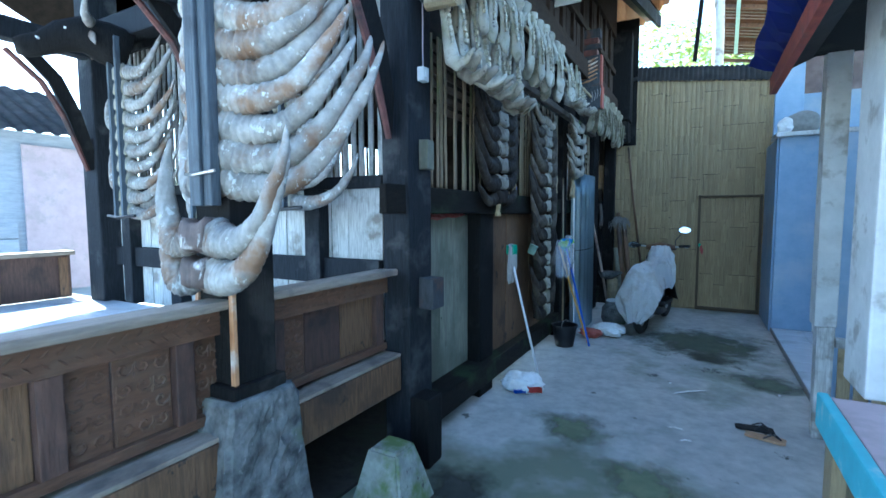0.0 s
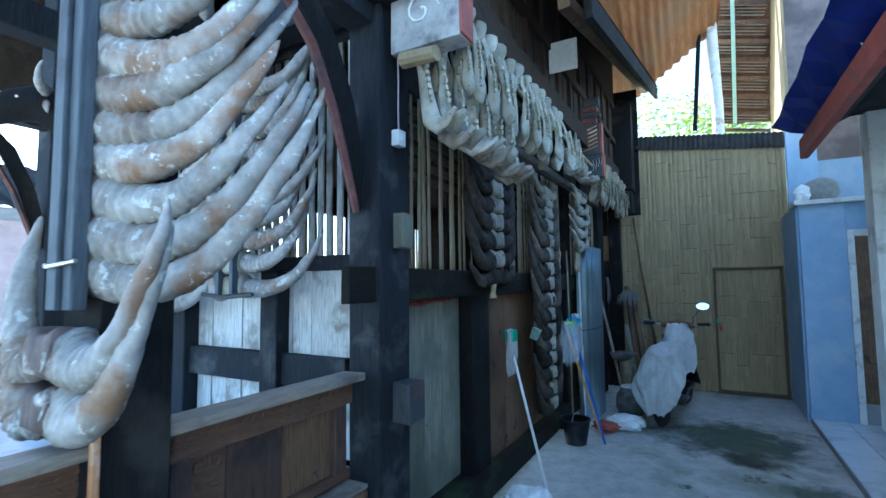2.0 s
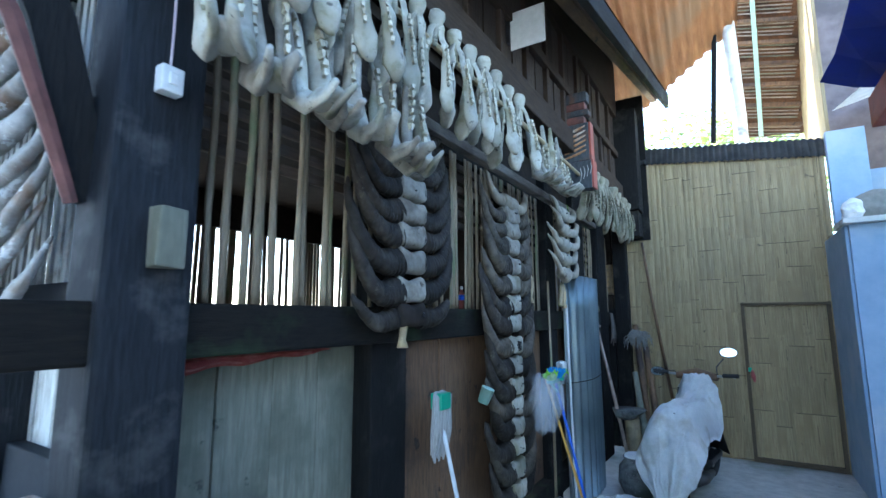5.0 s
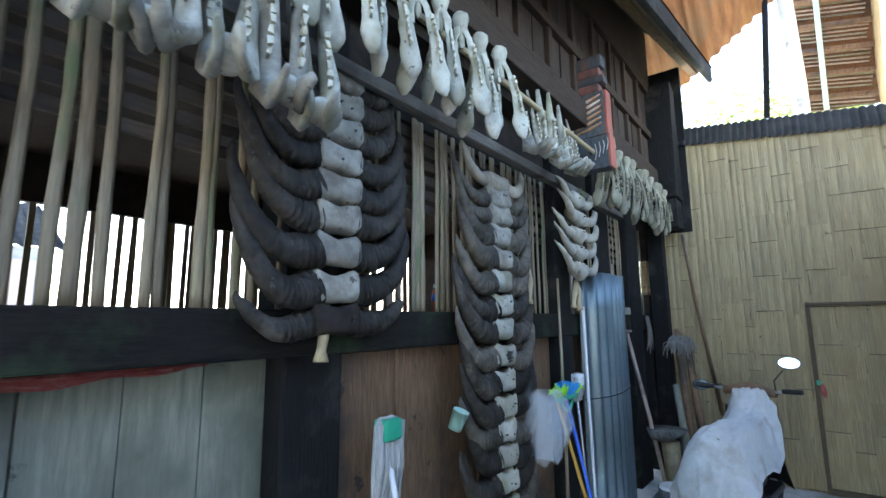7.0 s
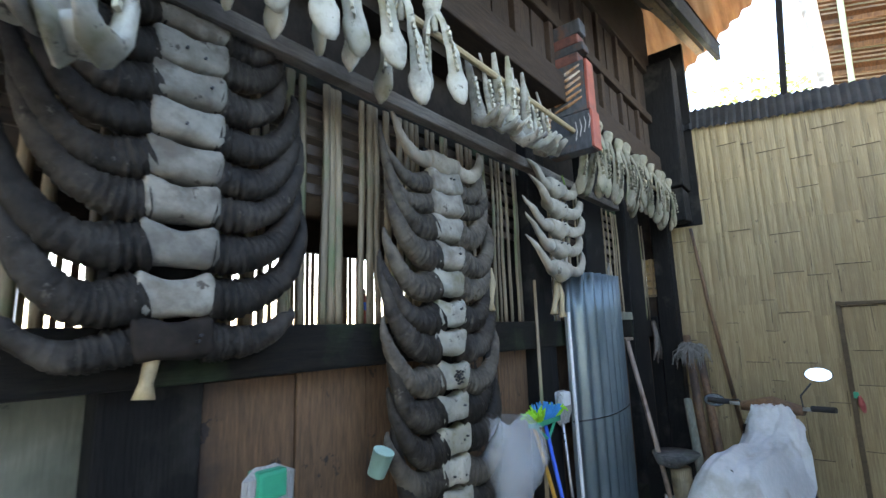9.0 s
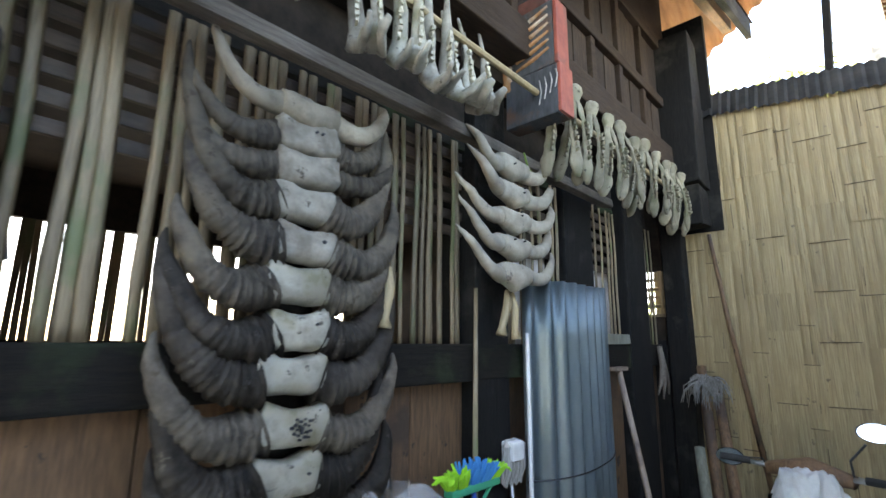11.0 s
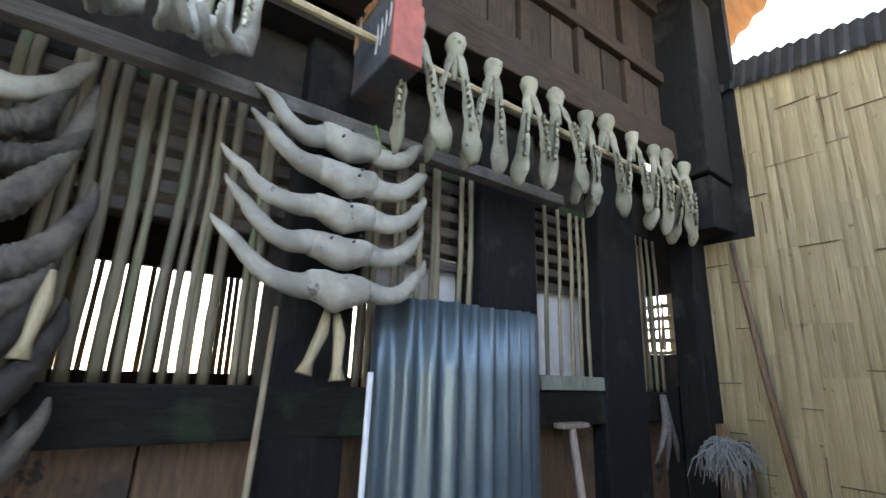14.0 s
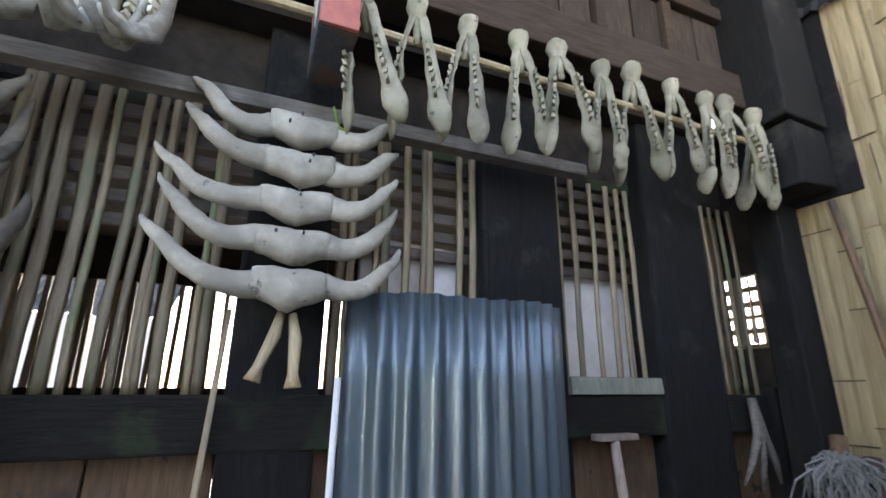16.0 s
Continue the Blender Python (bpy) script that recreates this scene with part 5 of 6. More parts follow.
# lower row near the corner: heavy jaws, upright branches, the forked front pointing out
def heavy_jaw(seed):
    meshes = []
    rs = random.Random(seed)
    for side in (-1, 1):
        line = [(0.05, 0.02, 0.56), (0.05, 0.0, 0.42), (0.048, -0.02, 0.28), (0.046, -0.03, 0.15), (0.042, -0.05, 0.05), (0.032, -0.11, 0.0), (0.02, -0.18, 0.01), (0.03, -0.245, 0.035)]
        pts = [Vector((side * (a + 0.01 * rs.uniform(-1, 1)), b, c)) for a, b, c in line]
        bm = bmesh.new()
        add_tube(bm, pts, [0.012, 0.02, 0.028, 0.034, 0.042, 0.036, 0.026, 0.015], 10, (0.62, 1.15))
        for v in bm.verts:
            v.co += 0.012 * noise.noise_vector(v.co * 15 + Vector((seed, side, 0)))
        meshes.append(("jaw_branch", finish(bm, "jaw_branch", BONE_GREY if seed % 2 else BONE, True)))
        for j in range(6):
            p = Vector((side * 0.046, -0.055 - 0.004 * (5 - j), 0.14 + 0.034 * j))
            bm = bmesh.new()
            add_box(bm, p + Vector((-0.007, -0.008 - 0.004 * (j % 2), -0.012)), p + Vector((0.007, 0.018, 0.011)), 0.0, 0.005, rs)
            meshes.append(("tooth", finish(bm, "tooth", TOOTH)))
    bm = bmesh.new()
    add_tube(bm, [(0, -0.07, 0.015), (0, -0.12, 0.01), (0, -0.17, 0.02), (0, -0.2, 0.025)], [0.03, 0.045, 0.035, 0.02], 10, (1.2, 0.6))
    for v in bm.verts:
        v.co += 0.01 * noise.noise_vector(v.co * 18 + Vector((seed, 5, 0)))
    meshes.append(("jaw_front", finish(bm, "jaw_front", BONE, True)))
    return meshes


HEAVY = [heavy_jaw(k) for k in range(4)]
for k, y in enumerate((2.44, 2.58, 2.72, 2.87, 3.02, 3.17, 3.32)):
    jaw(pose(-1.26, y, 2.30 - 0.01 * k + rnd.uniform(-0.02, 0.02), rnd.uniform(-8, 6), rnd.uniform(-6, 6), 80 + rnd.uniform(-25, 15)), HEAVY[k % 4], "heavy old jawbone with its forked front pointing out", "lower row of jawbones")
for k, y in enumerate((4.78, 4.94, 5.08, 5.22, 5.36)):
    jaw(pose(-1.22, y, 2.56 + rnd.uniform(-0.015, 0.015), rnd.uniform(-6, 6), rnd.uniform(-6, 6), 72 + rnd.uniform(-15, 15)) @ Matrix.Diagonal((0.8, 0.8, 0.78, 1)), HEAVY[(k + 1) % 4], "cream jawbone with its forked front pointing out", "lower row of jawbones")
# ---- brackets and fittings on the house ----
bracket = structure("bracket_1", box((-1.43, 2.30, 2.69), (-1.06, 2.42, 3.35), 0.006, 0.004, 3), CARVING, "pale carved bracket at the house corner", "bracket")
part("red_end", box((-1.058, 2.30, 2.70), (-1.045, 2.42, 3.35), 0.003), RED_PAINT, bracket, "red painted end")
bm = bmesh.new()
for cx, cz, r in ((-1.26, 2.86, 0.10), (-1.16, 3.0, 0.06), (-1.34, 3.04, 0.07)):
    add_tube(bm, [Vector((cx + r * (1 - t / 16) * math.cos(t * 0.55), 2.298, cz + r * (1 - t / 16) * math.sin(t * 0.55))) for t in range(15)], 0.006, 5)
part("carving", bm, WHITE_PAINT, bracket, "carved spiral")
part("peg", tube([(-1.38, 2.33, 2.66), (-1.18, 2.31, 2.64)], [0.04, 0.035], 10), BAMBOO, bracket, "cut pole end")
b2 = structure("bracket_2", box((-1.40, 5.80, 2.73), (-1.10, 5.92, 2.985), 0.008, 0.004, 5), SLATE_WOOD, "dark carved bracket with red ends stepping up the wall", "bracket")
part("red_end", box((-1.099, 5.80, 2.735), (-1.082, 5.92, 2.985), 0.004), RED_PAINT, b2, "faded red painted end")
bm = bmesh.new()
for k in range(4):
    add_tube(bm, [(-1.20 + 0.03 * k, 5.799, 2.80 + 0.02 * k), (-1.185 + 0.03 * k, 5.795, 2.86 + 0.02 * k), (-1.195 + 0.03 * k, 5.799, 2.925 + 0.01 * k)], 0.0035, 5)
part("carving", bm, CARVING, b2, "worn carved strokes")
part("upper_block", box((-1.36, 5.805, 2.99), (-1.115, 5.915, 3.34), 0.008, 0.003, 3), SLATE_WOOD, b2)
part("red_end", box((-1.113, 5.805, 2.995), (-1.094, 5.915, 3.34), 0.004), RED_PAINT, b2, "faded red painted end")
for k in range(6):
    part("groove_rib", tube([(-1.33, 5.803, 3.03 + 0.045 * k), (-1.23, 5.798, 3.05 + 0.045 * k), (-1.14, 5.803, 3.085 + 0.045 * k)], [0.007, 0.011, 0.006], 6), WORN_ORANGE, b2, "orange painted carved rib")
part("back_plate", box((-1.42, 5.80, 2.93), (-1.365, 5.90, 3.26), 0.008, 0.004, 2), WORN_ORANGE, b2, "faded orange painted plate")
for z0, z1, x1, mat in ((3.343, 3.41, -1.15, OLD_RED), (3.413, 3.47, -1.11, SLATE_WOOD), (3.473, 3.54, -1.14, OLD_RED), (3.543, 3.64, -1.12, SLATE_WOOD)):
    part("step_block", box((-1.36, 5.81, z0), (x1, 5.91, z1), 0.01, 0.004, 6), mat, b2)
lamp_box = thing("wall_vent_box", "white sheet-metal box opened on the dark upper wall", "box", "", pose(-1.28, 4.55, 3.58))
part("front_flap", box((-0.02, -0.006, -0.14), (0.23, 0.0, 0.14), 0.004), WHITE_PLASTIC, lamp_box, "white square flap")
part("back_flap", box((-0.12, -0.1, -0.13), (-0.112, 0.16, 0.16), 0.003), WHITE_PLASTIC, lamp_box)
part("hinge", box((-0.11, -0.02, -0.08), (-0.02, 0.02, 0.08), 0.004), BLACK_PLASTIC, lamp_box)
sock = thing("light_switch", "small white switch box hanging on a pink wire", "switch", "", pose(-1.445, 2.385, 2.30))
part("case", box((-0.022, -0.032, -0.04), (0.022, 0.032, 0.04), 0.006), WHITE_PLASTIC, sock)
part("rocker", box((0.02, -0.012, -0.015), (0.028, 0.012, 0.018), 0.003), WHITE_PLASTIC, sock)
part("wire", tube([(0, 0, 0.04), (-0.005, 0.004, 0.16), (0.0, 0.0, 0.30), (0.01, -0.02, 0.4)], 0.004, 6), PINK_PAINT, sock, "pink electric wire")
structure("post_cleat_upper", box((-1.475, 2.37, 1.76), (-1.41, 2.455, 1.93), 0.008, 0.004, 2), GREY_PLANK, "grey wooden cleat on the corner post", "cleat")
structure("post_cleat_lower", box((-1.475, 2.36, 0.93), (-1.37, 2.50, 1.12), 0.01, 0.006, 5), SLATE_WOOD, "dark wooden tenon end on the corner post", "cleat")
structure("post_shoe", box((-1.50, 2.28, 0.0), (-1.36, 2.44, 0.42), 0.012, 0.008, 6), BLACK_WOOD, "black wooden shoe at the post foot", "cleat")
cloth = thing("red_cloth", "folded faded red cloth tucked under the sill beam", "cloth", "", pose(-1.60, 2.50, 1.498))
for dx, top, low in ((0.03, 0.0, 0.05), (0.045, -0.004, 0.034), (0.06, -0.008, 0.02)):
    part("fold", thick_sheet([[Vector((dx + 0.006 * math.sin(k * 1.3 + 5 * j), 0.66 * k / 20, top - (low * (1.05 - 0.75 * k / 20) + 0.006 * math.sin(k * 0.9)) * j)) for k in range(21)] for j in (0, 0.5, 1)], 0.008), RED_CLOTH, cloth, "", None, True)
structure("pole_thin", tube([(-1.10, 8.22, 2.56), (-1.02, 8.22, 1.8), (-0.86, 8.22, 0.62)], [0.016, 0.018, 0.02], 8), BROWN_WOOD, "thin dark pole leaning on the bamboo wall", "pole", True)


def bone_pendant(y, z, x=-1.41, tilt=0):
    ob = thing("hanging_bone", "dried leg bone hanging on a string", "bone", "hanging bones", pose(x, y, z, tilt))
    part("bone", tube([(0, 0, 0.1), (0.01, 0.0, 0.02), (0.005, -0.015, -0.08), (0.01, -0.02, -0.12)], [0.012, 0.02, 0.016, 0.026], 9, (0.8, 1.1)), BAMBOO, ob, "", None, True)
    part("string", tube([(0, 0, 0.1), (-0.02, 0, 0.2)], 0.003, 5), BLACK_PLASTIC, ob)
    return ob


bone_pendant(5.06, 1.84)
bone_pendant(5.78, 1.82, -1.41, -12)
bone_pendant(5.85, 1.81, -1.41, 10)
bone_pendant(3.52, 1.60, -1.44)


# ---- corrugated zinc roll ----
def zinc_roll():
    ob = thing("corrugated_sheet", "rolled galvanised corrugated sheet standing against the wall", "metal sheet", "", pose(0, 0, 0))
    bm = bmesh.new()
    n = 180

    def arc(t, r=0.0):
        """A shallow bow standing out from the wall, closed to it at both ends."""
        c = 2 * t - 1
        slope = 0.62 * c * abs(c) ** 1.5
        return Vector((-1.30 - 0.17 * abs(c) ** 2.6 + r * math.cos(slope), 6.44 + 0.43 * c + r * math.sin(slope), 0))

    rows = []
    for z in (0.01, 0.6, 1.2, 1.7, 1.985):
        row = []
        for k in range(n + 1):
            t = k / n
            dent = 0.006 * noise.noise((t * 5, z * 2.5, 4))
            p = arc(t, 0.0165 * math.sin(2 * math.pi * 10.5 * t) + dent)
            p.z = z + (0.006 * math.sin(9 * t) if z > 1.9 else 0) + 0.01 * t
            row.append(p)
        rows.append(row)
    add_sheet(bm, rows)
    bmesh.ops.solidify(bm, geom=list(bm.faces), thickness=0.002)
    for v in bm.verts:
        v.co.z = max(0.004, v.co.z)
    part("sheet", bm, ZINC, ob, "", None, True)
    part("wire_band", tube([arc(k / 20, 0.018) + Vector((0, 0, 1.02 + 0.06 * k / 20)) for k in range(21)], 0.004, 5), BLACK_PLASTIC, ob, "dark wire tied round the roll")


zinc_roll()


# ---- brooms, mops, buckets along the wall ----
def mop(name, foot, top, stick, head, label, yarn_len, group="mops and brooms"):
    foot, top = Vector(foot), Vector(top)
    ob = thing(name, label, "mop", group, pose(*foot))
    d = top - foot
    part("handle", tube([(0, 0, 0.0), d * 0.5, d], 0.011, 8), stick, ob, "", None, True)
    part("grip", tube([d * 0.0, d * 0.03], 0.013, 8), GREEN_PLASTIC, ob)
    part("clamp", box((d.x - 0.015, d.y - 0.045, d.z - 0.045), (d.x + 0.058, d.y + 0.05, d.z + 0.04), 0.012), head, ob, "plastic clamp")
    for k in range(16):
        y = d.y - 0.075 + 0.15 * k / 15
        part("yarn", tube([(d.x + 0.01, d.y + (y - d.y) * 0.4, d.z + 0.04), (d.x + 0.035, y, d.z + 0.02), (d.x + 0.02 + 0.01 * (k % 3), y + 0.005 * (k % 2), d.z - yarn_len * 0.5), (d.x + 0.015, y * 1.0, d.z - yarn_len * (0.85 + 0.05 * (k % 4)))], [0.01, 0.011, 0.01, 0.006], 5), MOP_YARN, ob)
    return ob


mop("string_mop", (-1.18, 3.88, 0.005), (-1.47, 3.86, 1.19), WHITE_PLASTIC, GREEN_PLASTIC, "white-handled string mop leaning head up on the wall", 0.3)
mop("string_mop", (-1.40, 5.90, 0.005), (-1.49, 5.90, 1.18), CHROME, WHITE_PLASTIC, "grey string mop with a metal handle", 0.16)


def broom(foot, top, stick, label):
    foot, top = Vector(foot), Vector(top)
    ob = thing("broom", label, "broom", "mops and brooms", pose(*foot))
    d = top - foot
    part("handle", tube([(0, 0, 0), d * 0.5, d], 0.011, 8), stick, ob, "", None, True)
    part("block", box((d.x - 0.025, d.y - 0.15, d.z), (d.x + 0.025, d.y + 0.15, d.z + 0.03), 0.008), GREEN_PLASTIC, ob, "green plastic broom head")
    for f in (-1, 1):
        part("brace", tube([d * 0.93, d + Vector((0, f * 0.12, 0.004))], 0.008, 6), GREEN_PLASTIC, ob, "green plastic strut")
    rs = random.Random(4)
    for k in range(126):
        u = -1 + 2 * (k // 3) / 41
        y = d.y + 0.145 * u
        mat = BRISTLE_BLUE if abs(u - 0.1 + rs.uniform(-0.1, 0.1)) < 0.42 else BRISTLE_GREEN
        lean = rs.uniform(-0.05, 0.06)
        part("bristle_tuft", tube([(d.x + lean * 0.3, y, d.z + 0.028), (d.x + lean * 0.7, y + 0.03 * u, d.z + 0.07), (d.x + lean, y + 0.05 * u + rs.uniform(-0.01, 0.01), d.z + 0.10 + rs.uniform(-0.01, 0.02) - 0.045 * u * u)], [0.006, 0.009, 0.004], 5), mat, ob)
    return ob


broom((-1.08, 5.36, 0.005), (-1.40, 5.53, 1.09), BLUE_PLASTIC, "upturned broom with lime and blue bristles, blue handle")
stick = thing("broom", "orange-yellow broom handle leaning on the wall", "broom", "mops and brooms", pose(-1.12, 5.48, 0.005))
part("handle", tube([(0, 0, 0), (-0.2, 0.02, 0.6), (-0.36, 0.04, 1.12)], 0.011, 8), YELLOW_PLASTIC, stick)
pipe = thing("metal_pipe", "thin pale pipe standing against the wall", "pipe", "", pose(-1.40, 5.97, 0.0))
part("tube", tube([(0, 0, 0), (-0.02, 0.01, 1.0), (-0.03, 0.02, 1.72)], 0.011, 8), WHITE_PLASTIC, pipe)
cup = thing("plastic_cup", "mint green plastic cup hung on a horn tip", "cup", "", pose(-1.40, 4.28, 1.16, 0, 22, 20))
bm = bmesh.new()
add_tube(bm, [(0, 0, 0.045), (0, 0, -0.03), (0, 0, -0.045)], [0.04, 0.034, 0.033], 16, None, False)
bmesh.ops.solidify(bm, geom=list(bm.faces), thickness=0.003)
part("wall", bm, MINT_PLASTIC, cup, "", None, True)
part("base", tube([(0, 0, 0.043), (0, 0, 0.047)], 0.04, 16), MINT_PLASTIC, cup)
bagm = plain("clear_plastic_film", (0.72, 0.76, 0.8), 0.12, 0.0, 0.3)
pb = thing("plastic_bag", "clear plastic bag hanging from the broom", "bag", "", pose(-1.33, 5.05, 1.02))
bm = bmesh.new()
rows = []
for j in range(11):
    v = j / 10
    w = 0.2 * math.sin(math.pi * (0.14 + 0.8 * v)) ** 0.9 + 0.012
    rows.append([Vector((0.11 * math.sin(k / 18 * 2 * math.pi) * (0.5 + w * 4) * 0.8, w * math.cos(k / 18 * 2 * math.pi) + 0.06 * math.sin(3 * v), 0.19 - 0.40 * v)) + 0.035 * noise.noise_vector(Vector((k * 0.8, j * 0.7, 3))) for k in range(18)])
for r in rows:
    r.append(r[0])
add_sheet(bm, rows)
bmesh.ops.remove_doubles(bm, verts=bm.verts, dist=0.0005)
part("film", bm, bagm, pb, "", None, True)


def bucket(x, y):
    ob = thing("bucket", "black plastic bucket with a wire handle", "bucket", "", pose(x, y, 0))
    bm = bmesh.new()
    add_tube(bm, [(0, 0, 0.004), (0, 0, 0.12), (0, 0, 0.24)], [0.10, 0.12, 0.14], 24, None, False)
    bmesh.ops.solidify(bm, geom=list(bm.faces), thickness=0.005)
    part("wall", bm, BLACK_PLASTIC, ob, "", None, True)
    part("base", tube([(0, 0, 0.002), (0, 0, 0.008)], 0.10, 24), BLACK_PLASTIC, ob)
    part("rim", tube([(0.143 * math.cos(a), 0.143 * math.sin(a), 0.238) for a in [2 * math.pi * k / 24 for k in range(25)]], 0.007, 6), BLACK_PLASTIC, ob)
    part("handle", tube([(0.0, 0.145 * math.cos(a), 0.23 + 0.06 * math.sin(a)) for a in [math.pi * k / 12 for k in range(13)]], 0.004, 6), CHROME, ob)


bucket(-1.34, 5.28)


def sack(name, x, y, size, mat, seed, label, turn=0):
    ob = thing(name, label, "sack", "", pose(x, y, 0, 0, 0, turn))
    bm = bmesh.new()
    bmesh.ops.create_icosphere(bm, subdivisions=4, radius=1.0)
    for v in bm.verts:
        n = noise.noise_vector(v.co * 1.7 + Vector((seed, 0, 0))) * 0.35 + noise.noise_vector(v.co * 5 + Vector((seed, 2, 0))) * 0.16
        c = v.co + n
        v.co = Vector((c.x * size[0], c.y * size[1], max(0.0, (c.z * 0.5 + 0.42) * size[2])))
    part("sack_skin", bm, mat, ob, "", None, True)
    return ob


s1 = sack("plastic_sack", -1.30, 3.74, (0.17, 0.12, 0.17), CLOTH, 3, "crumpled white cement sack on the concrete", 15)
part("stripe", thick_sheet([[Vector((0.05 + 0.12 * k / 6, -0.115 - 0.012 * math.sin(k), 0.03 + 0.05 * j)) for k in range(7)] for j in (0, 1)], 0.002), RED_PLASTIC, s1, "red printed stripe")
part("stripe", thick_sheet([[Vector((-0.06 + 0.1 * k / 6, -0.122 - 0.012 * math.sin(k), 0.02 + 0.03 * j)) for k in range(7)] for j in (0, 1)], 0.002), BLUE_PLASTIC, s1, "blue printed stripe")
sack("plastic_sack", -0.98, 6.0, (0.19, 0.16, 0.16), CLOTH, 8, "crumpled pale plastic sheet on the ground")
sack("red_bag", -1.16, 5.86, (0.14, 0.14, 0.1), RED_PAINT, 12, "dull red plastic bag beside the sack")

hoe = thing("wooden_rake", "bare wooden handle with a cross head, leaning", "tool", "", pose(-1.12, 6.95, 0.0))
part("handle", tube([(0, 0, 0), (-0.15, 0.06, 0.75), (-0.32, 0.13, 1.5)], 0.019, 8), HANDLE_WOOD, hoe, "", None, True)
part("cross_head", box((-0.36, 0.05, 1.495), (-0.30, 0.24, 1.52), 0.005), HANDLE_WOOD, hoe)
stub = thing("wooden_stump", "pale wooden stump with a bowl on top", "stump", "", pose(-1.12, 7.05, 0))
part("trunk", tube([(0, 0, 0.0), (0.01, 0, 0.3), (0, 0, 0.56)], [0.085, 0.07, 0.075], 14), BAMBOO, stub, "", None, True)
part("bowl", tube([(0, 0, 0.56), (-0.02, 0, 0.60), (-0.02, 0, 0.66)], [0.05, 0.14, 0.17], 16), STONE, stub, "grey bowl", None, True)
basin = thing("clay_pot", "grey clay pot on the ground", "pot", "", pose(-1.0, 6.55, 0))
part("pot", tube([(0, 0, 0.0), (0, 0, 0.1), (0, 0, 0.24), (0, 0, 0.3), (0, 0, 0.33)], [0.12, 0.17, 0.16, 0.11, 0.12], 18), STONE, basin, "", None, True)
part("lid", tube([(0, 0, 0.33), (0, 0, 0.35)], [0.11, 0.10], 18), WHITE_PLASTIC, basin, "pale round lid")
for k, (x0, y0, x1, z1) in enumerate(((-1.02, 7.6, -1.22, 1.5), (-0.92, 7.65, -1.14, 1.42), (-1.0, 7.3, -1.2, 0.95))):
    pl = thing("wooden_pole", "old brown pole leaning in the corner", "pole", "poles in the corner", pose(x0, y0, 0))
    part("shaft", tube([(0, 0, 0), ((x1 - x0) * 0.5, 0.25, z1 * 0.5), (x1 - x0, 0.5, z1)], [0.04, 0.038, 0.034], 9), GREY_PLANK if k == 2 else BROWN_WOOD, pl, "", None, True)
brush = thing("fibre_broom", "bushy grey fibre broom upturned in the corner", "broom", "", pose(-1.19, 8.02, 1.38))
rs = random.Random(77)
bm = bmesh.new()
for k in range(130):
    d = Vector((rs.gauss(0, 0.7), rs.gauss(0, 0.7), rs.gauss(0.35, 0.6))).normalized()
    r = rs.uniform(0.06, 0.10)
    side = Vector((rs.gauss(0, 0.02), rs.gauss(0, 0.02), 0))
    add_tube(bm, [d * 0.02, d * r * 0.7 + side, d * r + Vector((d.x * 0.04, d.y * 0.04, -0.04)) + side, d * r + Vector((d.x * 0.03, d.y * 0.03, -0.13)) + side * 2], [0.007, 0.006, 0.005, 0.002], 4)
part("bristles", bm, FIBRE, brush)
part("neck", tube([(0, 0, 0), (0.02, -0.02, -0.2)], 0.03, 8), BROWN_WOOD, brush)
claw = thing("hanging_bone", "dry forked foot bones hanging on the post", "bone", "hanging bones", pose(-1.472, 7.95, 1.55))
for k, (dy, dz) in enumerate(((-0.1, -0.26), (-0.03, -0.3), (0.05, -0.27))):
    part("bone", tube([(0, 0, 0.1), (0.02, dy * 0.2, -0.05), (0.03, dy, -0.17), (0.02, dy * 1.6, dz)], [0.02, 0.022, 0.016, 0.006], 7), POLE_WOOD, claw, "", None, True)
hook = thing("twig", "green twig tied to the rail", "twig", "", pose(-1.36, 5.90, 2.55))
part("twig", tube([(0, 0, 0.08), (0.01, 0.02, 0.0), (0.0, 0.1, -0.02), (0.01, 0.16, 0.01)], 0.005, 5), TWIG_GREEN, hook)

# ---- sandals and litter on the concrete ----
def sandal(x, y, turn, mat, label):
    ob = thing("sandal", label, "sandal", "sandals on the concrete", pose(x, y, 0.002, 0, 0, turn))
    bm = bmesh.new()
    prof = [(-0.115, 0.026), (-0.09, 0.038), (-0.03, 0.035), (0.035, 0.043), (0.08, 0.046), (0.11, 0.032)]
    low = [bm.verts.new((a, s * w, 0.003)) for s, pr in ((1, prof), (-1, prof[::-1])) for a, w in pr]
    top = [bm.verts.new((v.co.x, v.co.y, 0.018)) for v in low]
    bm.faces.new(low)
    bm.faces.new(top)
    for k in range(len(low)):
        q = (k + 1) % len(low)
        bm.faces.new((low[k], low[q], top[q], top[k]))
    part("sole", bm, mat, ob)
    for s in (-1, 1):
        part("strap", tube([(0.085, 0, 0.02), (0.04, s * 0.02, 0.05), (-0.01, s * 0.038, 0.02)], 0.005, 6), BLACK_PLASTIC, ob)
    return ob


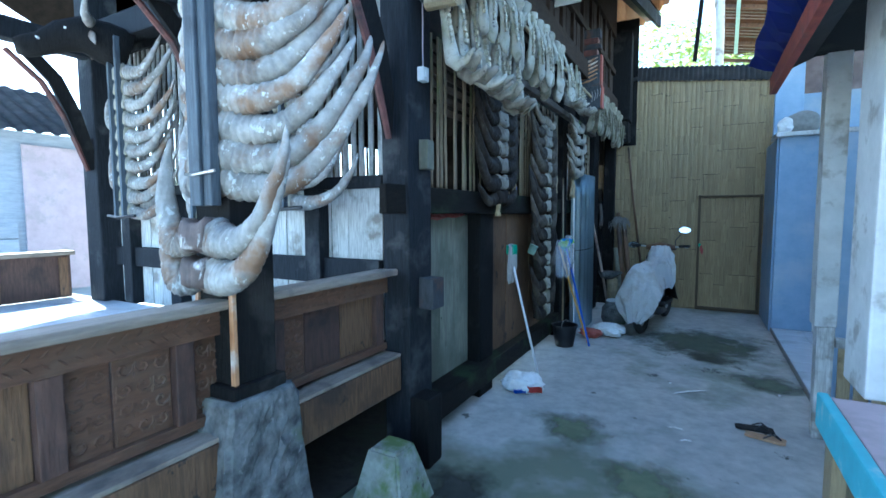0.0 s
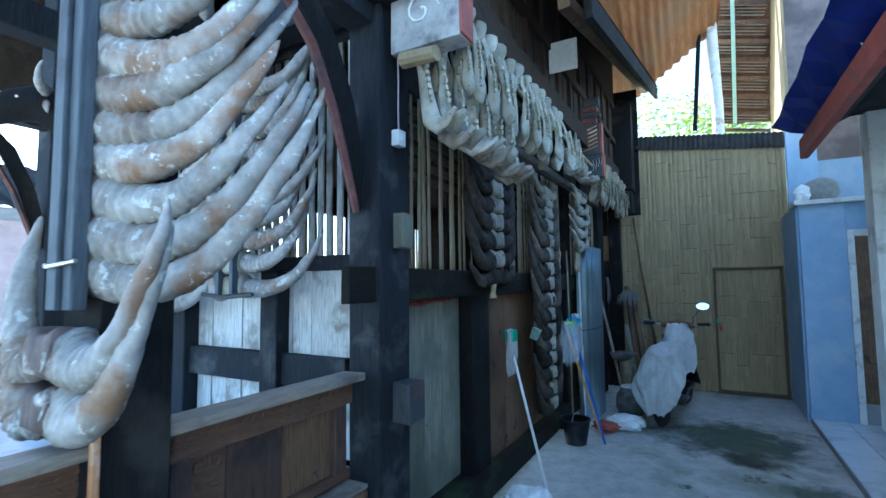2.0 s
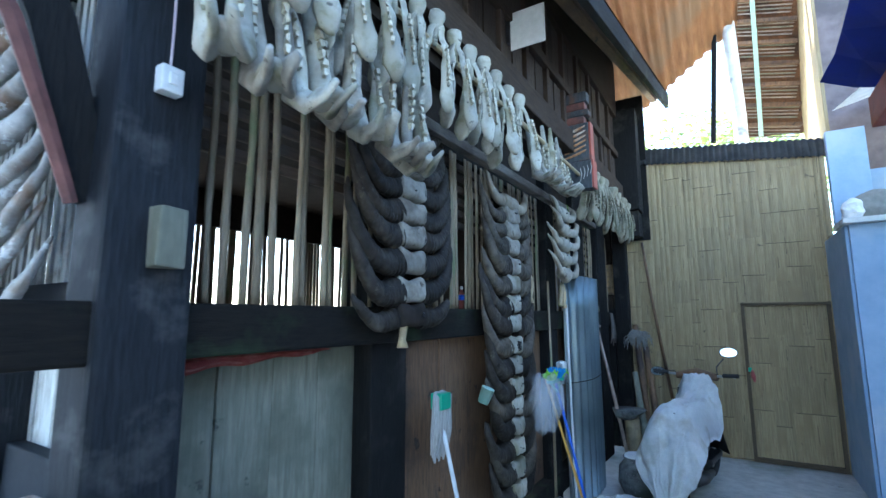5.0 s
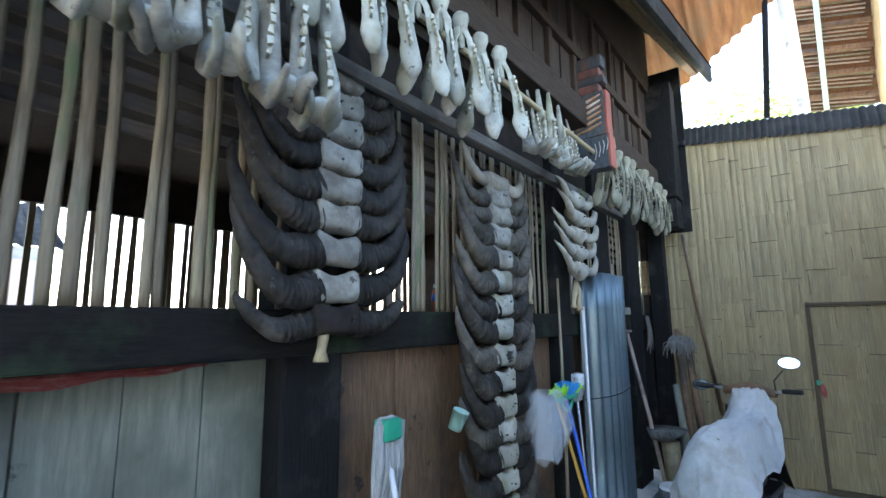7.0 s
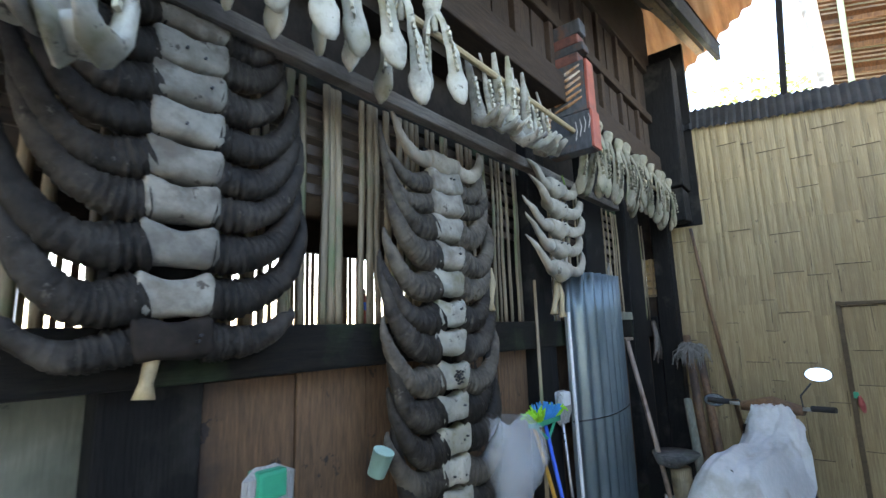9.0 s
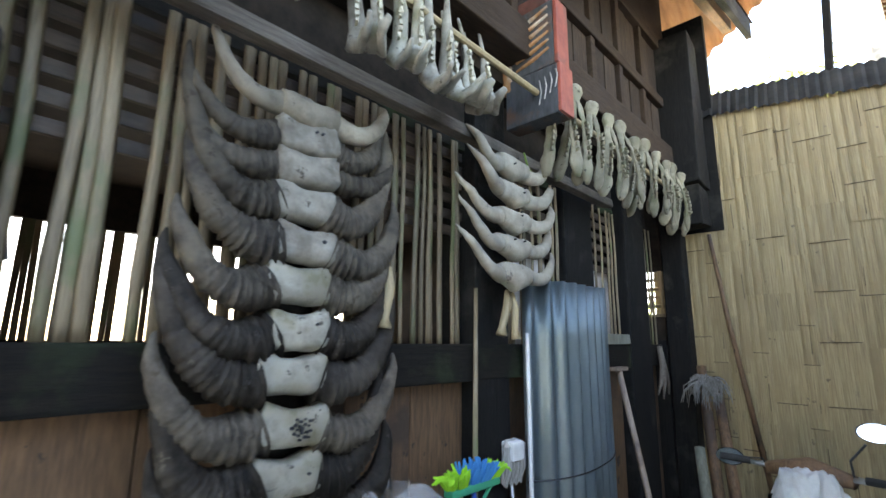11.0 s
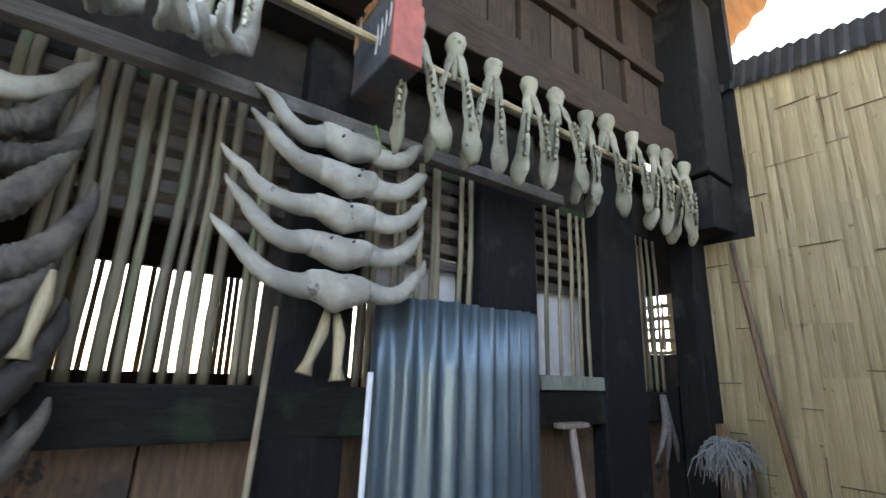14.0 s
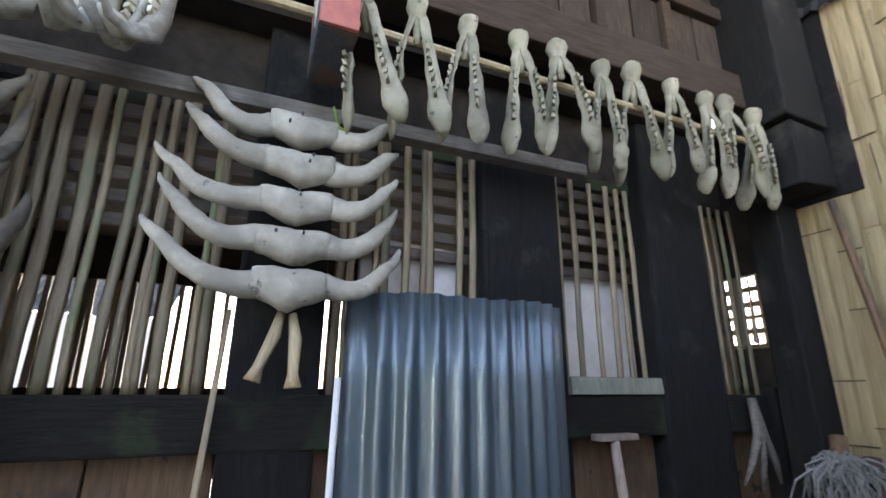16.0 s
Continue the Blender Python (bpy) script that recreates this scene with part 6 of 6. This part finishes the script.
sandal(0.36, 3.80, 5, RUBBER, "black rubber flip-flop on the concrete")
sandal(0.41, 3.67, -12, TAN_RUBBER, "tan flip-flop with dark straps")
for k, (x, y, ln) in enumerate(((-0.12, 3.55, 0.09), (-0.05, 3.38, 0.07), (-0.05, 4.35, 0.3), (0.6, 4.6, 0.03), (-0.2, 4.5, 0.02))):
    lt = thing("litter", "small pale scrap lying on the concrete", "litter", "scraps on the concrete", pose(x, y, 0.006, 0, 0, 20 * k))
    part("scrap", tube([(-ln / 2, 0, 0.003), (0, 0.012, 0.006), (ln / 2, 0, 0.004)], [0.006, 0.01, 0.005], 6, (1, 0.5)), CLOTH, lt)


# ---- scooter under a cloth ----
def wheel(parent, y):
    tyre_pts = [(0, y + 0.235 * math.cos(a), 0.285 + 0.235 * math.sin(a)) for a in [2 * math.pi * k / 28 for k in range(29)]]
    w = part("wheel", tube(tyre_pts, 0.048, 10), RUBBER, parent, "black tyre", None, True)
    part("rim", tube([(0, y + 0.185 * math.cos(a), 0.285 + 0.185 * math.sin(a)) for a in [2 * math.pi * k / 28 for k in range(29)]], 0.014, 6), CHROME, w)
    part("hub", tube([(-0.04, y, 0.285), (0.04, y, 0.285)], 0.045, 12), CHROME, w)
    for k in range(6):
        a = math.pi * k / 3
        part("spoke", tube([(0, y, 0.285), (0, y + 0.18 * math.cos(a), 0.285 + 0.18 * math.sin(a))], 0.009, 5), CHROME, w)


def scooter():
    ob = thing("scooter", "black parked scooter draped with a white cloth", "scooter", "", pose(-0.51, 7.07, 0, 0, 0, 171) @ Matrix.Scale(0.94, 4))
    wheel(ob, -0.42)
    wheel(ob, 0.86)
    part("front_fender", tube([(0, -0.70, 0.40), (0, -0.60, 0.54), (0, -0.42, 0.60), (0, -0.22, 0.56)], [0.04, 0.065, 0.075, 0.05], 10, (1.0, 0.5)), BLACK_PLASTIC, ob, "glossy black fender", None, True)
    part("rear_fender", tube([(0, 0.62, 0.58), (0, 0.86, 0.60), (0, 1.06, 0.50), (0, 1.14, 0.38)], [0.05, 0.07, 0.06, 0.03], 10, (1.0, 0.45)), BLACK_PLASTIC, ob, "", None, True)
    part("number_plate", box((-0.09, 1.12, 0.42), (0.09, 1.128, 0.52), 0.003), BLACK_PLASTIC, ob)
    part("tail_light", box((-0.07, 1.02, 0.64), (0.07, 1.07, 0.70), 0.015), RED_PLASTIC, ob, "red tail light")
    part("exhaust", tube([(-0.17, 0.35, 0.26), (-0.18, 0.7, 0.30), (-0.19, 1.05, 0.36)], [0.03, 0.055, 0.05], 12), BLACK_PLASTIC, ob, "", None, True)
    part("fork", tube([(0, -0.42, 0.285), (0, -0.30, 0.62), (0, -0.12, 1.0)], [0.03, 0.04, 0.035], 8), BLACK_PLASTIC, ob)
    part("leg_shield", thick_sheet([[Vector((0.31 * s * (0.75 + 0.25 * math.cos(z * 3)), -0.16 + 0.25 * s * s - 0.12 * (0.98 - z), z)) for s in (-1, -0.5, 0, 0.5, 1)] for z in (0.36, 0.55, 0.75, 0.98)], 0.03), BLACK_PLASTIC, ob, "", None, True)
    part("floorboard", box((-0.17, -0.16, 0.30), (0.17, 0.32, 0.36), 0.02), BLACK_PLASTIC, ob)
    part("rear_body", tube([(0, 0.22, 0.48), (0, 0.45, 0.60), (0, 0.75, 0.68), (0, 1.06, 0.74)], [0.15, 0.19, 0.16, 0.06], 12, (0.95, 1.0)), BLACK_PLASTIC, ob, "", None, True)
    part("seat", tube([(0, 0.16, 0.78), (0, 0.4, 0.80), (0, 0.7, 0.82), (0, 0.98, 0.84)], [0.08, 0.12, 0.12, 0.07], 12, (1.0, 0.55)), RUBBER, ob, "", None, True)
    part("engine", box((-0.12, 0.45, 0.20), (0.13, 0.85, 0.42), 0.04), CHROME, ob)
    part("handlebar", tube([(-0.33, 0.02, 1.12), (-0.16, -0.06, 1.10), (0, -0.10, 1.08), (0.16, -0.06, 1.10), (0.33, 0.02, 1.12)], 0.013, 8), CHROME, ob, "", None, True)
    part("handlebar_cover", tube([(-0.2, -0.05, 1.09), (0, -0.10, 1.11), (0.2, -0.05, 1.09)], [0.04, 0.075, 0.04], 10, (1, 0.8)), BROWN_WOOD, ob, "brown dusty handlebar cover", None, True)
    for s in (-1, 1):
        part("grip", tube([(s * 0.26, 0.0, 1.12), (s * 0.40, 0.05, 1.13)], 0.02, 10), RUBBER, ob)
        part("brake_lever", tube([(s * 0.2, -0.09, 1.11), (s * 0.36, -0.05, 1.10)], 0.006, 6), CHROME, ob)
        part("mirror_stem", tube([(s * 0.2, -0.04, 1.12), (s * 0.2, -0.02, 1.20 if s < 0 else 1.14), (s * (0.27 if s < 0 else 0.35), -0.025, 1.29 if s < 0 else 1.12)], 0.006, 6), BLACK_PLASTIC, ob)
        lift, turn, swing = (0.03, 12, 9) if s < 0 else (-0.20, 12, 0)
        bm = bmesh.new()
        bmesh.ops.create_cone(bm, cap_ends=True, segments=24, radius1=0.068, radius2=0.06, depth=0.025, matrix=Matrix.Diagonal((1.2, 0.72, 1, 1)))
        case = part("mirror", bm, BLACK_PLASTIC, ob, "", pose(s * (0.32 if s < 0 else 0.37), -0.02, 1.32 + lift, 90 + turn, 0, swing))
        bm = bmesh.new()
        bmesh.ops.create_cone(bm, cap_ends=True, segments=24, radius1=0.062, radius2=0.062, depth=0.003, matrix=pose(0, 0, -0.0145) @ Matrix.Diagonal((1.2, 0.72, 1, 1)))
        part("mirror_glass", bm, MIRROR, case, "bright oval mirror glass")
    # the draped cloth: from the handlebar over the seat, hanging behind in a point
    nu, nv = 56, 60
    spine = [(-0.06, 1.13), (0.03, 1.12), (0.13, 0.97), (0.32, 0.90), (0.60, 0.925), (0.85, 0.93), (1.02, 0.88), (1.12, 0.72), (1.16, 0.52), (1.18, 0.36), (1.19, 0.2)]
    rows = []
    for j in range(nv + 1):
        v = j / nv * (len(spine) - 1)
        a = min(int(v), len(spine) - 2)
        f = v - a
        sy, sz = (spine[a][k] * (1 - f) + spine[a + 1][k] * f for k in (0, 1))
        back = max(0.0, (v - 6) / 4)
        half = (0.17 + 0.018 * v + 0.02 * math.sin(v)) * (1 - 0.72 * back ** 1.3)
        row = []
        for i in range(nu + 1):
            u = -1 + 2 * i / nu
            drop = (0.05 * u * u + 0.38 * max(0.0, abs(u) - 0.55) ** 1.3 * 1.9) * (1 - back) * (0.45 if v < 2 else 1)
            fold = 0.026 * math.sin(u * 7 + 0.5 * v) + 0.018 * abs(math.sin(u * 11 + 0.9 * v)) + 0.045 * (1 - abs(math.sin(u * 4 + 0.3 * v))) ** 4
            row.append(Vector((half * u - 0.02 + 0.03 * back, sy + fold * (0.3 + back) + 0.02 * math.sin(u * 5), sz - drop - 0.4 * fold * (1 - back))) + 0.026 * noise.noise_vector(Vector((u * 2.5, v * 0.6, 1))) + 0.014 * noise.noise_vector(Vector((u * 7, v * 1.7, 5))))
        rows.append(row)
    part("cloth_cover", thick_sheet(rows, 0.004), CLOTH, ob, "white wrinkled cloth cover", None, True)
    return ob


scooter()

stick = thing("bamboo_stick", "split greenish bamboo stick leaning on the post", "stick", "", pose(-1.43, 5.60, 0))
part("stick", tube([(0, -0.06, 0), (-0.02, 0.0, 0.9), (-0.05, 0.05, 1.92)], [0.014, 0.013, 0.010], 8, (0.6, 1)), SLAT, stick, "", None, True)
bottle = thing("small_bottle", "small brown bottle with a blue label on the sill", "bottle", "", pose(-1.62, 4.39, 1.665))
part("body", tube([(0, 0, 0), (0, 0, 0.10), (0, 0, 0.13)], [0.018, 0.018, 0.009], 12), RED_PAINT, bottle, "", None, True)
part("label", tube([(0, 0, 0.06), (0, 0, 0.095)], 0.0195, 12), BLUE_PLASTIC, bottle, "blue label", None, True)
part("cap", tube([(0, 0, 0.13), (0, 0, 0.15)], 0.01, 10), WHITE_PLASTIC, bottle)
